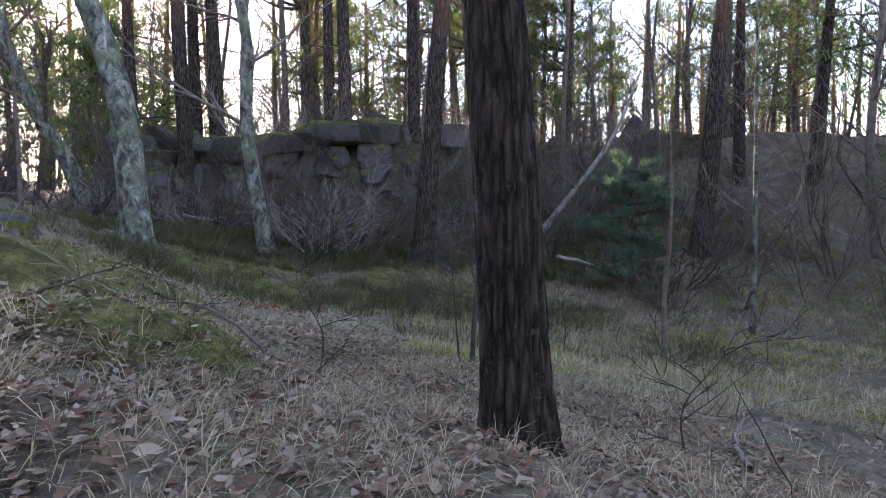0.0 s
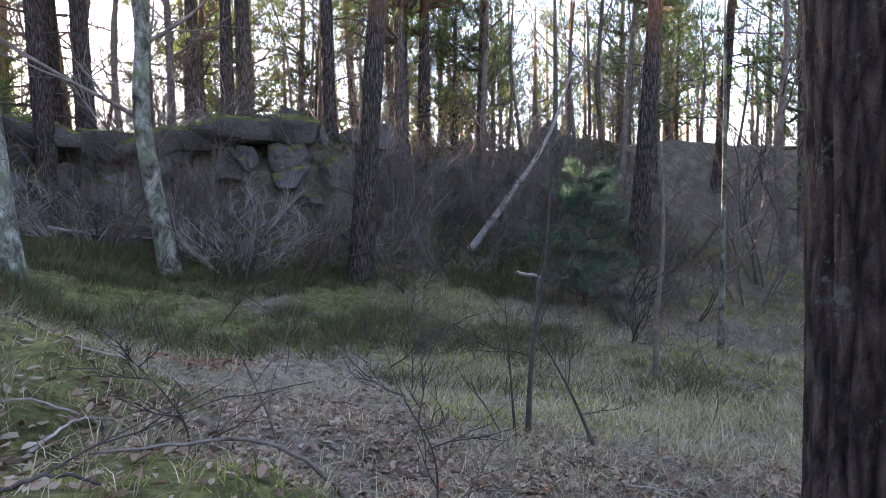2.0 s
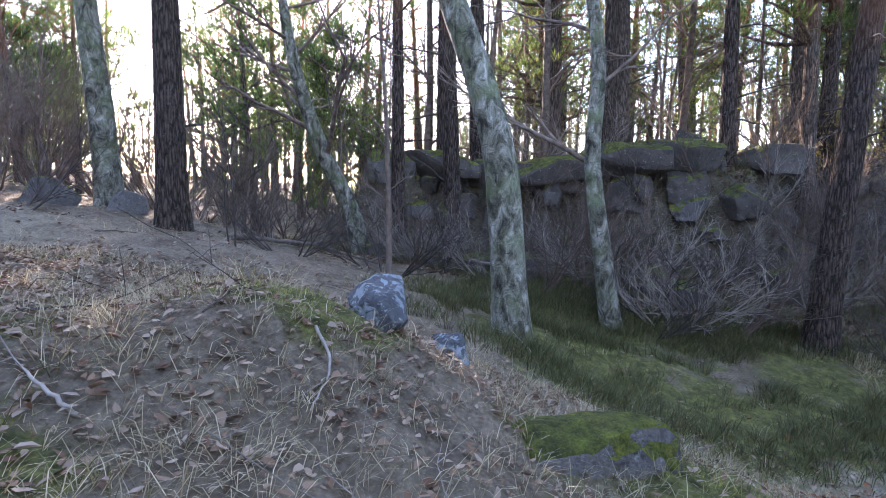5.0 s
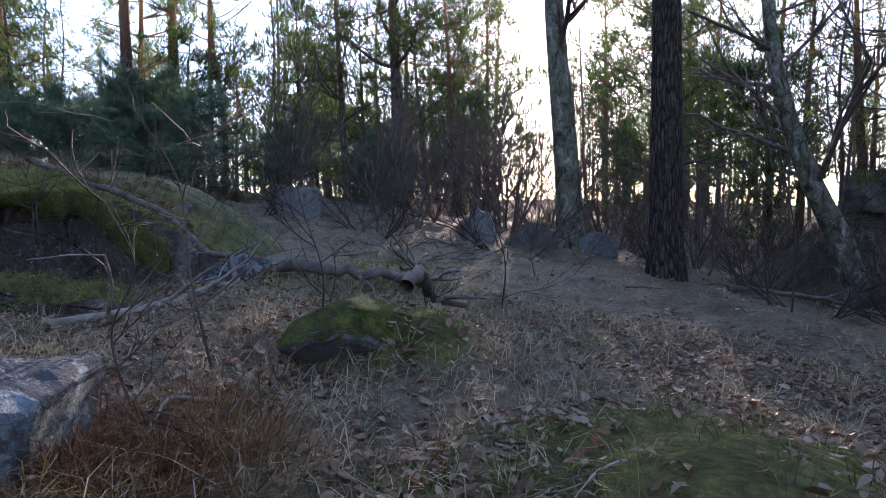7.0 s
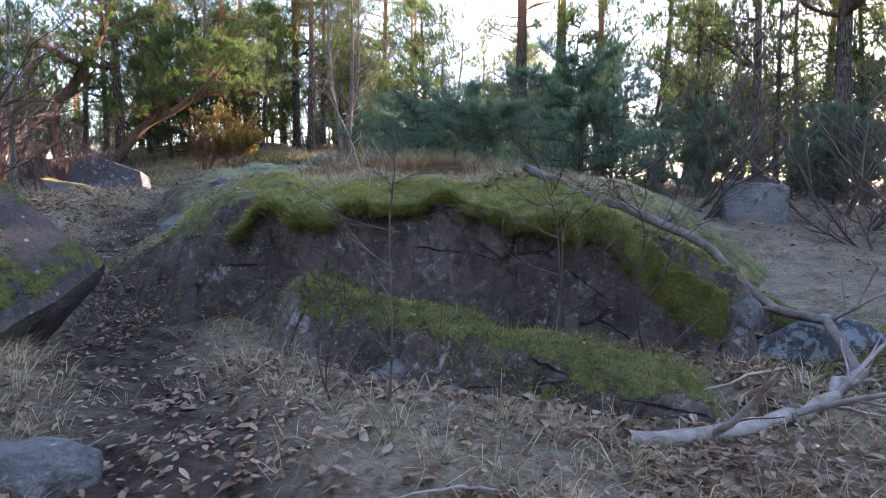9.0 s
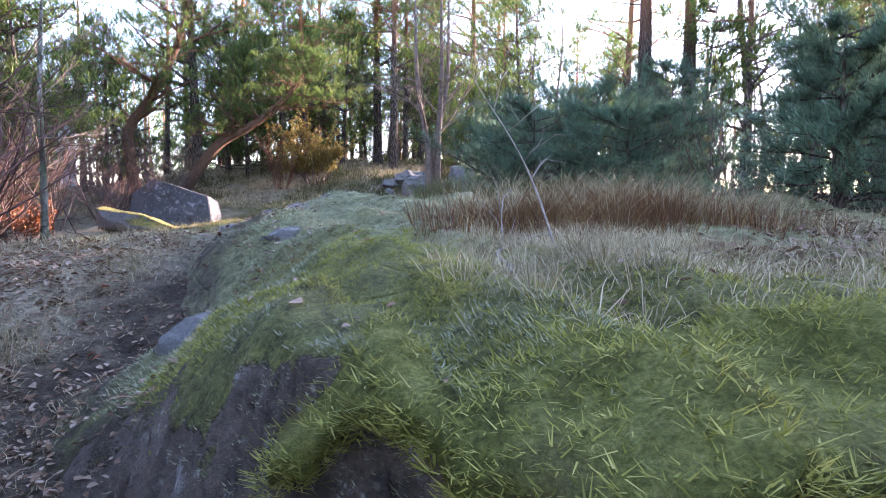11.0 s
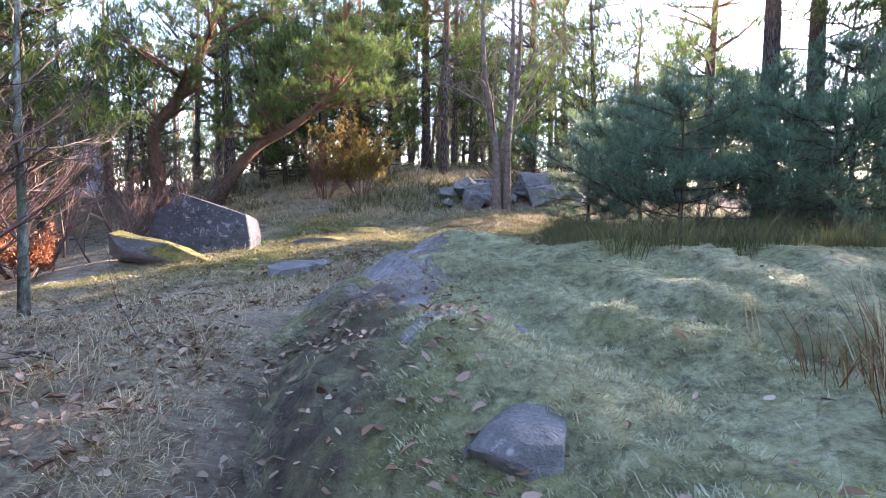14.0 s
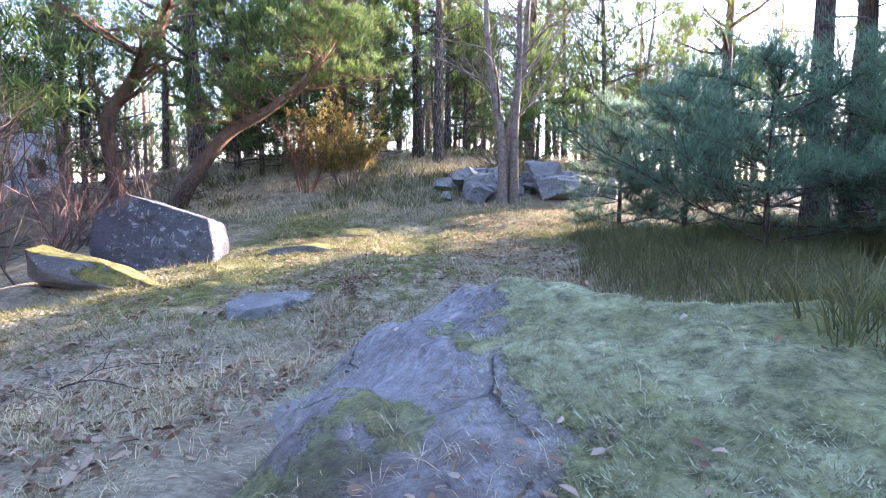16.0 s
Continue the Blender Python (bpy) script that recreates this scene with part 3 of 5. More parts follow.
def moss_cap():
    """The cushion of moss that hangs over the outcrop's southern rim."""
    xs = np.arange(-0.25, 3.25, 0.035)
    rows = 17
    u = np.linspace(0, 1, rows)
    X, U = np.meshgrid(xs, u, indexing="ij")
    rim = outcrop_edge(X) + 0.35 * (smooth(0.42, 0.5, fbm(X * 1.1, outcrop_edge(X) * 0.4, 24, 4)) - 0.5)
    depth = 0.07 + 0.22 * fbm(X * 1.7, 0 * X + 2, 81, 3) ** 1.5 + 0.12 * np.exp(-(((X - 3.0) / 0.5) ** 2))
    lip = 0.10 + 0.10 * fbm(X * 2.3, 0 * X + 5, 82, 3)
    inner = rim + 0.75
    outer = rim + 0.17 - lip
    k = np.clip(U / 0.62, 0, 1)
    Y = inner + (outer - inner) * k
    top = outcrop_height(X, np.maximum(Y, rim + 0.34))[0]
    Z = top + 0.05 * np.sin(math.pi * np.clip(k, 0, 1)) + 0.07 * (fbm(X * 4, Y * 4, 83, 3) - 0.5) - 0.02
    hang = np.clip((U - 0.62) / 0.38, 0, 1)
    Z = Z - depth * np.sin(hang * math.pi / 2) - 0.04 * k**3
    Y = Y + 0.14 * hang**2 + 0.06 * (fbm(X * 6, Z * 6, 84, 3) - 0.5)
    end = np.minimum(smooth(-0.25, 0.1, X), 1 - smooth(2.6, 3.2, X))
    Z = Z - 0.2 * (1 - end)
    v = np.stack([X, Y, Z], -1).reshape(-1, 3)
    i, j = np.meshgrid(np.arange(len(xs) - 1), np.arange(rows - 1), indexing="ij")
    q = (i * rows + j).ravel()
    solid("moss_cap", quads("moss_cap", v, np.stack([q, q + 1, q + rows + 1, q + rows], -1), MOSS_BED), Matrix(), "thick green moss cushion hanging over the outcrop's rim", "moss")
    return X, Y, Z


CAP = moss_cap()


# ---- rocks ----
# darker copy of the mossy stone, shade put into its colour
ROCK_SHADED = stone("shaded_rock", (0.04, 0.034, 0.029), (0.12, 0.105, 0.092), (0.2, 0.21, 0.19), 0.62, 0.60, (0.13, 0.15, 0.03))


def rock(name, x, y, size, rz, material, label, seed, sink=0.25, tilt=(0, 0), cuts=9, group="", category="stone", z=None, round_off=0.06):
    """An angular stone: a block cut by planes, its edges worn."""
    rng = random.Random(seed)
    bm = bmesh.new()
    bmesh.ops.create_cube(bm, size=1.0)
    for _ in range(cuts):
        n = Vector((rng.uniform(-1, 1), rng.uniform(-1, 1), rng.uniform(-0.4, 1))).normalized()
        got = bmesh.ops.bisect_plane(bm, geom=bm.verts[:] + bm.edges[:] + bm.faces[:], plane_co=n * rng.uniform(0.36, 0.5), plane_no=n, clear_outer=True)
        edges = [e for e in got["geom_cut"] if isinstance(e, bmesh.types.BMEdge)]
        if edges:
            bmesh.ops.contextual_create(bm, geom=edges)
    for vert in bm.verts:
        vert.co = Vector((vert.co.x * size[0], vert.co.y * size[1], vert.co.z * size[2]))
    bmesh.ops.bevel(bm, geom=bm.edges[:], offset=round_off * min(size), segments=2, affect="EDGES", profile=0.6)
    bmesh.ops.triangulate(bm, faces=bm.faces[:])
    for _ in range(3 if max(size) > 0.5 else 2):
        long = [e for e in bm.edges if e.calc_length() > 0.11 * max(size)]
        if long:
            bmesh.ops.subdivide_edges(bm, edges=long, cuts=1)
            bmesh.ops.triangulate(bm, faces=bm.faces[:])
    for vert in bm.verts:
        p = vert.co + Vector((seed * 3.1, 0, 0))
        vert.co += 0.13 * min(size) * Vector(noise.turbulence_vector(p * (2.2 / max(size)) * 1.5, 3, False)) * 0.5
    me = bpy.data.meshes.new(name)
    bm.to_mesh(me)
    bm.free()
    me.materials.append(material)
    for p in me.polygons:
        p.use_smooth = False
    ground_z = height(x, y) if z is None else z
    low = min(vv.co.z for vv in me.vertices)
    m = pose(x, y, ground_z - low - sink * size[2], tilt[0], tilt[1], rz)
    return solid(name, me, m, label, category, group)


def cut_boulder():
    """The big dark boulder: slanted flat top, sheer broken end."""
    bm = bmesh.new()
    base = ((-1.02, -0.5), (-0.42, -0.6), (0.95, -0.52), (0.98, 0.5), (-0.2, 0.75), (-0.95, 0.6))
    tops = (0.92, 1.36, 0.86, 0.72, 1.16, 0.86)
    inset = (0.97, 0.93, 0.97, 0.99, 0.92, 0.95)
    low = [bm.verts.new((x, y, -0.3)) for x, y in base]
    mid = [bm.verts.new((x * 1.06, y * 1.06, 0.35)) for x, y in base]
    top = [bm.verts.new((x * k - 0.10 * (1 - k), y * k, h)) for (x, y), h, k in zip(base, tops, inset)]
    for a, b in ((low, mid), (mid, top)):
        for i in range(6):
            bm.faces.new((a[i], a[(i + 1) % 6], b[(i + 1) % 6], b[i]))
    bm.faces.new(top)
    bm.faces.new(low[::-1])
    bmesh.ops.bevel(bm, geom=bm.edges[:], offset=0.025, segments=1, affect="EDGES")
    bmesh.ops.triangulate(bm, faces=bm.faces[:])
    for _ in range(4):
        long = [e for e in bm.edges if e.calc_length() > 0.12]
        bmesh.ops.subdivide_edges(bm, edges=long, cuts=1)
        bmesh.ops.triangulate(bm, faces=bm.faces[:])
    for vert in bm.verts:
        vert.co += 0.022 * Vector(noise.turbulence_vector(vert.co * 1.7, 4, False)) + 0.012 * Vector(noise.noise_vector(vert.co * 11))
    me = bpy.data.meshes.new("boulder")
    bm.to_mesh(me)
    bm.free()
    me.materials.append(ROCK_DARK)
    for p in me.polygons:
        p.use_smooth = False
    return me


BX, BY = -6.25, 9.6
solid("boulder", cut_boulder(), pose(BX, BY, height(BX, BY) - 0.03, 0, 0, 6), "big dark boulder speckled with pale lichen, slanted top", "boulder")
rock("stone_slab", -6.1, 7.0, (2.3, 0.55, 0.42), -16, ROCK_SLAB, "long split stone slab, mossy top tinted sunlit yellow, beside the boulder", 5, 0.2, (8, 8), 7)
rock("stone_slab", -3.6, 9.9, (1.5, 0.7, 0.22), -5, ROCK_SLAB, "flat stone slab, mossy top tinted sunlit yellow, in the grass", 6, 0.4, (0, 0), 6)
rock("stone_slab", -3.3, 12.0, (1.6, 0.6, 0.22), 4, ROCK_SLAB, "flat stone slab sunk in the grass", 7, 0.4, (0, 0), 6)
rock("stone_slab", -3.0, 4.9, (1.1, 0.45, 0.2), 20, ROCK_GREY, "low grey stone by the mossy outcrop", 8, 0.4, (0, 0), 6)
rock("stone_block", 7.7, -1.2, (1.05, 0.8, 0.72), -38, ROCK_GREY, "grey squared stone block below the bushes", 12, 0.15, (0, 4), 5)
rock("mossy_rock", -2.25, -5.55, (2.7, 1.3, 1.5), -10, ROCK_SHADED, "dark rock with a green mossy top beside the path", 14, 0.22, (6, 22), 12, round_off=0.1)
rock("small_rock", -0.5, -7.5, (0.42, 0.3, 0.26), 10, ROCK_GREY, "small pale stone at the path's edge", 15, 0.3, (0, 0), 8)
rock("small_rock", 0.95, -6.35, (0.26, 0.18, 0.16), 40, ROCK_GREY, "small pale stone under the outcrop", 16, 0.3, (0, 0), 8)
rock("small_rock", 3.42, -6.45, (0.2, 0.15, 0.2), 15, ROCK_GREY, "small upright pale stone under the outcrop", 17, 0.2, (0, 0), 8)
rock("lichen_stone", 5.25, -14.05, (0.6, 0.4, 0.32), 25, ROCK_BLUE, "angular stone spotted with pale blue lichen", 18, 0.2, (4, -10), 9)
rock("lichen_stone", 6.05, -14.4, (0.36, 0.3, 0.34), 70, ROCK_BLUE, "small stone with pale blue lichen by the birch", 19, 0.25, (0, 10), 9)
rock("mossy_slab", 5.0, -15.5, (1.1, 0.5, 0.45), -62, ROCK_MOSSY, "long mossy rock with a broken side", 20, 0.45, (0, 6), 8)
rock("mossy_slab", 4.1, -16.3, (0.8, 0.6, 0.4), -30, ROCK_MOSSY, "mossy rock sunk in the bank", 21, 0.55, (0, 0), 8)
rock("mossy_rock", 3.15, -9.7, (0.95, 0.62, 0.3), 8, ROCK_MOSSY, "low stone cushioned with bright moss", 22, 0.6, (4, -5), 40, round_off=0.14)
rock("mossy_rock", 4.2, -9.5, (0.8, 0.65, 0.28), 50, ROCK_MOSSY, "low stone cushioned with moss", 23, 0.6, (-5, 4), 40, round_off=0.14)
rock("grey_rock", 1.36, -10.15, (0.85, 0.55, 0.62), 15, ROCK_BLUE, "pointed grey stone on the slope", 24, 0.4, (12, 8), 9)
rock("lichen_stone", 4.05, -6.55, (1.2, 0.55, 0.8), -14, ROCK_BLUE, "outcrop corner stone with pale blue lichen", 25, 0.2, (0, 12), 9, z=1.0)
rock("lichen_stone", 4.75, -6.75, (0.5, 0.4, 0.4), 10, ROCK_BLUE, "small stone with pale blue lichen", 26, 0.3, (0, 0), 9, z=1.15)
rock("mossy_rock", 10.0, -5.9, (1.0, 0.8, 0.6), 15, ROCK_MOSSY, "rock with sunlit yellow moss on top", 27, 0.25, (0, 0), 8)
rock("grey_rock", 9.2, -5.2, (0.8, 0.7, 0.75), 55, ROCK_GREY, "grey angular rock among the twigs", 28, 0.25, (0, 10), 8)
rock("grey_rock", 11.2, -6.6, (0.9, 0.7, 0.5), 35, ROCK_GREY, "grey rock below the birch", 29, 0.25, (0, 0), 8)
rock("grey_rock", -1.05, -3.15, (0.5, 0.34, 0.25), 35, ROCK_GREY, "broken grey stone in the moss", 31, 0.4, (0, 0), 7)
for k, (x, y, s, turn) in enumerate(((-1.12, -0.62, 0.46, 20), (-1.3, 0.2, 0.5, 60), (-0.8, -0.5, 0.4, 110), (-0.9, -1.6, 0.42, 75))):
    rock("grey_rock", x, y, (s, s * 0.7, s * 0.32), turn, ROCK_GREY, "bare grey stone showing through the moss", 40 + k, 0.93, (0, -4), 12, round_off=0.12)
rng = random.Random(4)
for k in range(38):  # rubble at the hill's foot
    a, r = rng.uniform(0, 6.28), rng.uniform(0, 1) ** 0.6
    s = rng.uniform(0.45, 1.25)
    rock("rubble_stone", 1.9 + 2.9 * r * math.cos(a), 17.0 + 1.3 * r * math.sin(a), (s, s * rng.uniform(0.55, 0.9), s * rng.uniform(0.4, 0.7)), rng.uniform(0, 360), ROCK_BLUE if rng.random() < 0.3 else ROCK_GREY,
         "angular quarried stone in a tumbled heap", 160 + k, 0.05 - 0.6 * (1 - r), (rng.uniform(-25, 25), rng.uniform(-25, 25)), 7, "tumbled stones on the hillside", round_off=0.04)
for k, (y, out, size, turn) in enumerate(((-13.2, 0.9, (2.4, 1.7, 0.8), 80), (-14.9, 0.7, (2.6, 1.9, 0.75), 96), (-16.6, 0.8, (2.3, 1.6, 0.85), 84), (-18.2, 0.9, (1.9, 1.5, 0.9), 70), (-11.6, 1.2, (2.2, 1.8, 0.8), 100), (-20.3, 1.0, (1.8, 1.3, 0.8), 60), (-22.8, 0.4, (1.7, 1.2, 0.9), 35), (-24.6, 0.8, (2.0, 1.3, 0.8), 110))):  # ledges that jut from the bank's top
    x = float(ridge_line(y)) + out
    rock("bank_ledge", x, y, size, turn, ROCK_SHADED, "broad dark rock ledge jutting from the bank", 90 + k, 0.55, (rng.uniform(-6, 6), rng.uniform(-6, 6)), 8, "ledges of the bank", round_off=0.14, z=float(land(x + 0.7, y)) + 0.12)
for k in range(110):  # blocks along the rock bank
    y = -28 + 18.5 * k / 109 + rng.uniform(-0.3, 0.3)
    x = float(ridge_line(y)) + rng.uniform(-1.6, 3.0)
    s = rng.uniform(0.35, 1.2)
    rock("bank_rock", x, y, (s, s * rng.uniform(0.6, 0.9), s * rng.uniform(0.5, 0.9)), rng.uniform(0, 360), (ROCK_MOSSY, ROCK_SHADED, ROCK_SHADED)[k % 3],
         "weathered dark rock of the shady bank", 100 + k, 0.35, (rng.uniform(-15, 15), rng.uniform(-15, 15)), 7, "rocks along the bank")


# ---- trees ----
def curve_points(pts, count):
    """A smooth line through the given points."""
    pts = np.asarray(pts, float)
    t = np.r_[0, np.cumsum(np.linalg.norm(np.diff(pts, axis=0), axis=1))]
    s = np.linspace(0, t[-1], count)
    g = np.stack([np.gradient(pts[:, k], t) for k in range(3)], -1)
    i = np.clip(np.searchsorted(t, s, "right") - 1, 0, len(t) - 2)
    h = (t[i + 1] - t[i])[:, None]
    u = ((s - t[i]) / h[:, 0])[:, None]
    return (2 * u**3 - 3 * u**2 + 1) * pts[i] + (u**3 - 2 * u**2 + u) * h * g[i] + (-2 * u**3 + 3 * u**2) * pts[i + 1] + (u**3 - u**2) * h * g[i + 1]


def limb_line(start, direction, length, rng, bend=0.25, rise=0.0, count=7):
    p, d = np.array(start, float), np.array(direction, float)
    d /= np.linalg.norm(d)
    out = [p.copy()]
    for _ in range(count - 1):
        d = d + bend * np.array([rng.gauss(0, 1), rng.gauss(0, 1), rng.gauss(0, 1)]) * 0.5 + np.array([0, 0, rise])
        d /= np.linalg.norm(d)
        p = p + d * length / (count - 1)
        out.append(p.copy())
    return np.array(out)


def needles(buf, at, axis, count, length, width, rng, droop=0.0):
    """One tuft of needles round a shoot."""
    buf.tufts.append((*at, *axis, count, length, width, droop))


def pine(name, line, radius, total, crown_from, seed, label, bark=BARK, crown_r=2.2, whorls=11, tufts=9, segs=16, rings=34, dead=6, detail=22, rough=0.05, group="", needle=NEEDLE, flare=1.35, plain=False, size=0.17, width=0.009, subs=3):
    """A pine: bark-covered trunk, dead lower limbs, live limbs that carry needle tufts. line: the trunk's bends from its foot."""
    rng = random.Random(seed)
    root = new(name)
    tagged(root, label, "tree", group)
    line = [tuple(p) for p in line]
    if line[-1][2] < total:
        a, b = np.array(line[-2]), np.array(line[-1])
        lean = (b - a)[:2] / max(b[2] - a[2], 0.1)
        line.append((*(b[:2] + 0.6 * lean * (total - b[2])), total))
    pts = curve_points([(line[0][0], line[0][1], -0.35)] + line[1:], rings)
    hz = np.clip(pts[:, 2] / total, 0, 1)
    rad = radius * (1 - 0.86 * hz**1.15) * (1 + (flare - 1) * np.exp(-np.clip(pts[:, 2], 0, 9) / 0.22))
    child("trunk", Buf().tube(pts, rad, segs, rough, seed).mesh("trunk", bark), root)

    def on_trunk(z):
        return np.array([np.interp(z, pts[:, 2], pts[:, k]) for k in range(2)] + [z]), float(np.interp(z, pts[:, 2], rad))

    dry = Buf()
    for _ in range(dead):
        z = rng.uniform(0.14, 0.9) * crown_from
        p, r = on_trunk(z)
        a = rng.uniform(0, 6.28)
        d = np.array([math.cos(a), math.sin(a), rng.uniform(-0.15, 0.4)])
        ln = rng.uniform(0.3, 1.9)
        b = dry if plain else Buf()
        l = limb_line(p + d * r * 0.6, d, ln, rng, 0.25, 0.0, 6)
        b.tube(l, np.linspace(0.02 + 0.006 * ln, 0.004, 6), 5)
        for _ in range(int(2 + ln * 3)):
            q = l[rng.randrange(2, 6)]
            b.tube(limb_line(q, d + np.array([rng.gauss(0, 0.7), rng.gauss(0, 0.7), rng.gauss(0, 0.5)]), ln * rng.uniform(0.2, 0.45), rng, 0.3, 0, 4), np.linspace(0.007, 0.002, 4), 4)
        if not plain:
            child("dead_limb", b.mesh("dead_limb", TWIG_DARK), root)
    if plain and dead:
        child("dead_limb", dry.mesh("dead_limb", TWIG_DARK), root)
    crown, live = Buf(), Buf()
    for w in range(whorls):
        k = w / max(whorls - 1, 1)
        z = crown_from + (total - crown_from) * (0.97 * k + 0.02)
        reach = crown_r * (0.45 + 0.75 * math.sin(math.pi * min(0.18 + 0.8 * k, 1.0)) * (1 - 0.45 * k))
        b = live if plain else Buf()
        p, r = on_trunk(z)
        for q in range(3):
            a = rng.uniform(0, 6.28)
            d = np.array([math.cos(a), math.sin(a), rng.uniform(0.0, 0.45)])
            l = limb_line(p, d, reach * rng.uniform(0.6, 1.15), rng, 0.28, 0.04, 7)
            b.tube(l, np.linspace(max(0.03, 0.42 * r), 0.008, 7), 5)
            for _ in range(tufts):
                i = rng.randrange(2, 7)
                off = np.array([rng.gauss(0, 1), rng.gauss(0, 1), abs(rng.gauss(0, 0.6))]) * 0.17 * reach
                tip = l[i] + off
                b.tube(np.array([l[i - 1], (l[i - 1] + tip) / 2 + 0.04, tip]), [0.012, 0.008, 0.004], 3, cap=False)
                for _ in range(subs):
                    ax = off / (np.linalg.norm(off) + 1e-6) * 0.5 + np.array([rng.gauss(0, 0.5), rng.gauss(0, 0.5), 0.5])
                    needles(crown, tip + np.array([rng.gauss(0, 0.13), rng.gauss(0, 0.13), rng.gauss(0, 0.08)]), ax / np.linalg.norm(ax), detail, size, width, rng)
        if not plain:
            child("limb", b.mesh("limb", bark), root)
    if plain:
        child("limb", live.mesh("limb", bark), root)
    child("crown", crown.mesh("crown", needle, False), root)
    return root


def branching(buf, p, d, r, length, depth, rng, spread_by=0.55, rise=0.05, kids=4, segs=5):
    r = max(r, 0.0032)
    l = limb_line(p, d, length, rng, 0.2, rise, 5)
    buf.tube(l, np.linspace(r, r * 0.45, 5), segs if r > 0.012 else 3, cap=False)
    if depth <= 0:
        return
    for k in range(kids):
        i = 1 + (k * 4) // kids if k < kids - 1 else 4
        nd = (l[i] - l[i - 1]) / (np.linalg.norm(l[i] - l[i - 1]) + 1e-9) + spread_by * np.array([rng.gauss(0, 1), rng.gauss(0, 1), rng.gauss(0, 0.7)])
        branching(buf, l[i], nd, r * rng.uniform(0.4, 0.6), length * rng.uniform(0.45, 0.75), depth - 1, rng, spread_by, rise, kids, segs)


def bare_tree(name, line, radius, seed, label, bark=TWIG, limbs=12, reach=1.6, depth=2, limb_from=0.25, segs=10, group="", category="tree", rough=0.06, kids=4, twig=TWIG, flare=1.25, plain=False):
    """A leafless tree: trunk along line, limbs that fork into twigs."""
    rng = random.Random(seed)
    root = new(name)
    tagged(root, label, category, group)
    top = line[-1][2]
    pts = curve_points([(line[0][0], line[0][1], -0.25)] + [tuple(p) for p in line[1:]], 26)
    rad = radius * (1 - 0.8 * np.linspace(0, 1, 26) ** 1.1) * (1 + (flare - 1) * np.exp(-np.clip(pts[:, 2], 0, 9) / 0.2))
    child("trunk", Buf().tube(pts, rad, segs, rough, seed).mesh("trunk", bark), root)
    fine = Buf()
    for k in range(limbs):
        u = limb_from + (1 - limb_from) * (k + rng.uniform(0, 0.9)) / limbs
        i = min(int(u * 25), 25)
        a = rng.uniform(0, 6.28)
        d = np.array([math.cos(a), math.sin(a), rng.uniform(0.2, 1.0)])
        b = fine if plain else Buf()
        branching(b, pts[i], d, max(0.35 * rad[i], 0.005), reach * rng.uniform(0.5, 1.1) * (1.1 - 0.6 * u), depth, rng, 0.55, 0.05, kids)
        if not plain:
            child("branch", b.mesh("branch", twig), root)
    if plain:
        child("branch", fine.mesh("branch", twig), root)
    return root


def put(ob, x, y, rz=0.0, s=1.0, z=None):
    ob.matrix_basis = pose(x, y, height(x, y) if z is None else z, 0, 0, rz) @ Matrix.Scale(s, 4)
    return ob


# the pine that the walk begins beside, with deep bark plates
def near_pine():
    root = pine("pine_tree", [(0, 0, 0), (0.0, 0.10, 1.5), (-0.02, 0.24, 3.4), (0, 0.4, 6)], 0.19, 13.0, 6.5, 3, "old pine with dark deeply furrowed bark", segs=16, dead=0, crown_r=2.6, whorls=9)
    old = [o for o in root.children if o.name.startswith("trunk")][0]
    pts = curve_points([(0, 0, -0.3), (0.0, 0.10, 1.5), (-0.02, 0.24, 3.4), (0, 0.4, 6), (0, 0.6, 13)], 420)
    n, segs = len(pts), 110
    hz = np.clip(pts[:, 2] / 13, 0, 1)
    rad = 0.182 * (1 - 0.86 * hz**1.15) * (1 + 0.34 * np.exp(-np.clip(pts[:, 2], 0, 9) / 0.25))
    ang = np.linspace(0, 2 * math.pi, segs, endpoint=False)
    z, a = np.meshgrid(pts[:, 2], ang, indexing="ij")
    wob = 0.5 * (noise2(z * 2.2, a * 2.0, 2) - 0.5)
    cell = np.abs(np.sin(a * 7.5 + 2.2 * wob + 3 * noise2(z * 0.9, 0 * a + 1, 5) + np.sin(z * 2.4) * 0.6))
    crossing = np.abs(np.sin(z * 9 + 5 * noise2(a * 3, z * 1.5, 6)))
    depth = np.minimum(cell * 1.6, 1) * (0.55 + 0.45 * np.minimum(crossing * 2.5, 1)) + 0.35 * fbm(z * 14, a * 9, 7, 3)
    r = rad[:, None] * (1 + 0.12 * (depth - 0.8))
    v = np.stack([pts[:, 0, None] + r * np.cos(a), pts[:, 1, None] + r * np.sin(a), z], -1).reshape(-1, 3)
    i, j = np.meshgrid(np.arange(n - 1), np.arange(segs), indexing="ij")
    k = (j + 1) % segs
    old.data = quads("trunk", v, np.stack([i * segs + j, i * segs + k, (i + 1) * segs + k, (i + 1) * segs + j], -1).reshape(-1, 4), BARK)
    return root


put(near_pine(), 2.11, -21.02)
P = "tall pine with grey-brown furrowed bark"
put(pine("pine_tree", [(0, 0, 0), (0, -0.25, 3), (0, -0.5, 6)], 0.27, 15, 7.5, 11, P + " leaning slightly", whorls=10), 12.9, -19.75)
put(pine("pine_tree", [(0, 0, 0), (0, 0, 5)], 0.21, 14, 6.5, 12, P, whorls=10), 18.7, -16.2)
put(pine("pine_tree", [(0, 0, 0), (0, 0.05, 5)], 0.21, 14, 5, 13, P + " on the rock bank", whorls=10), 17.75, -19.2)
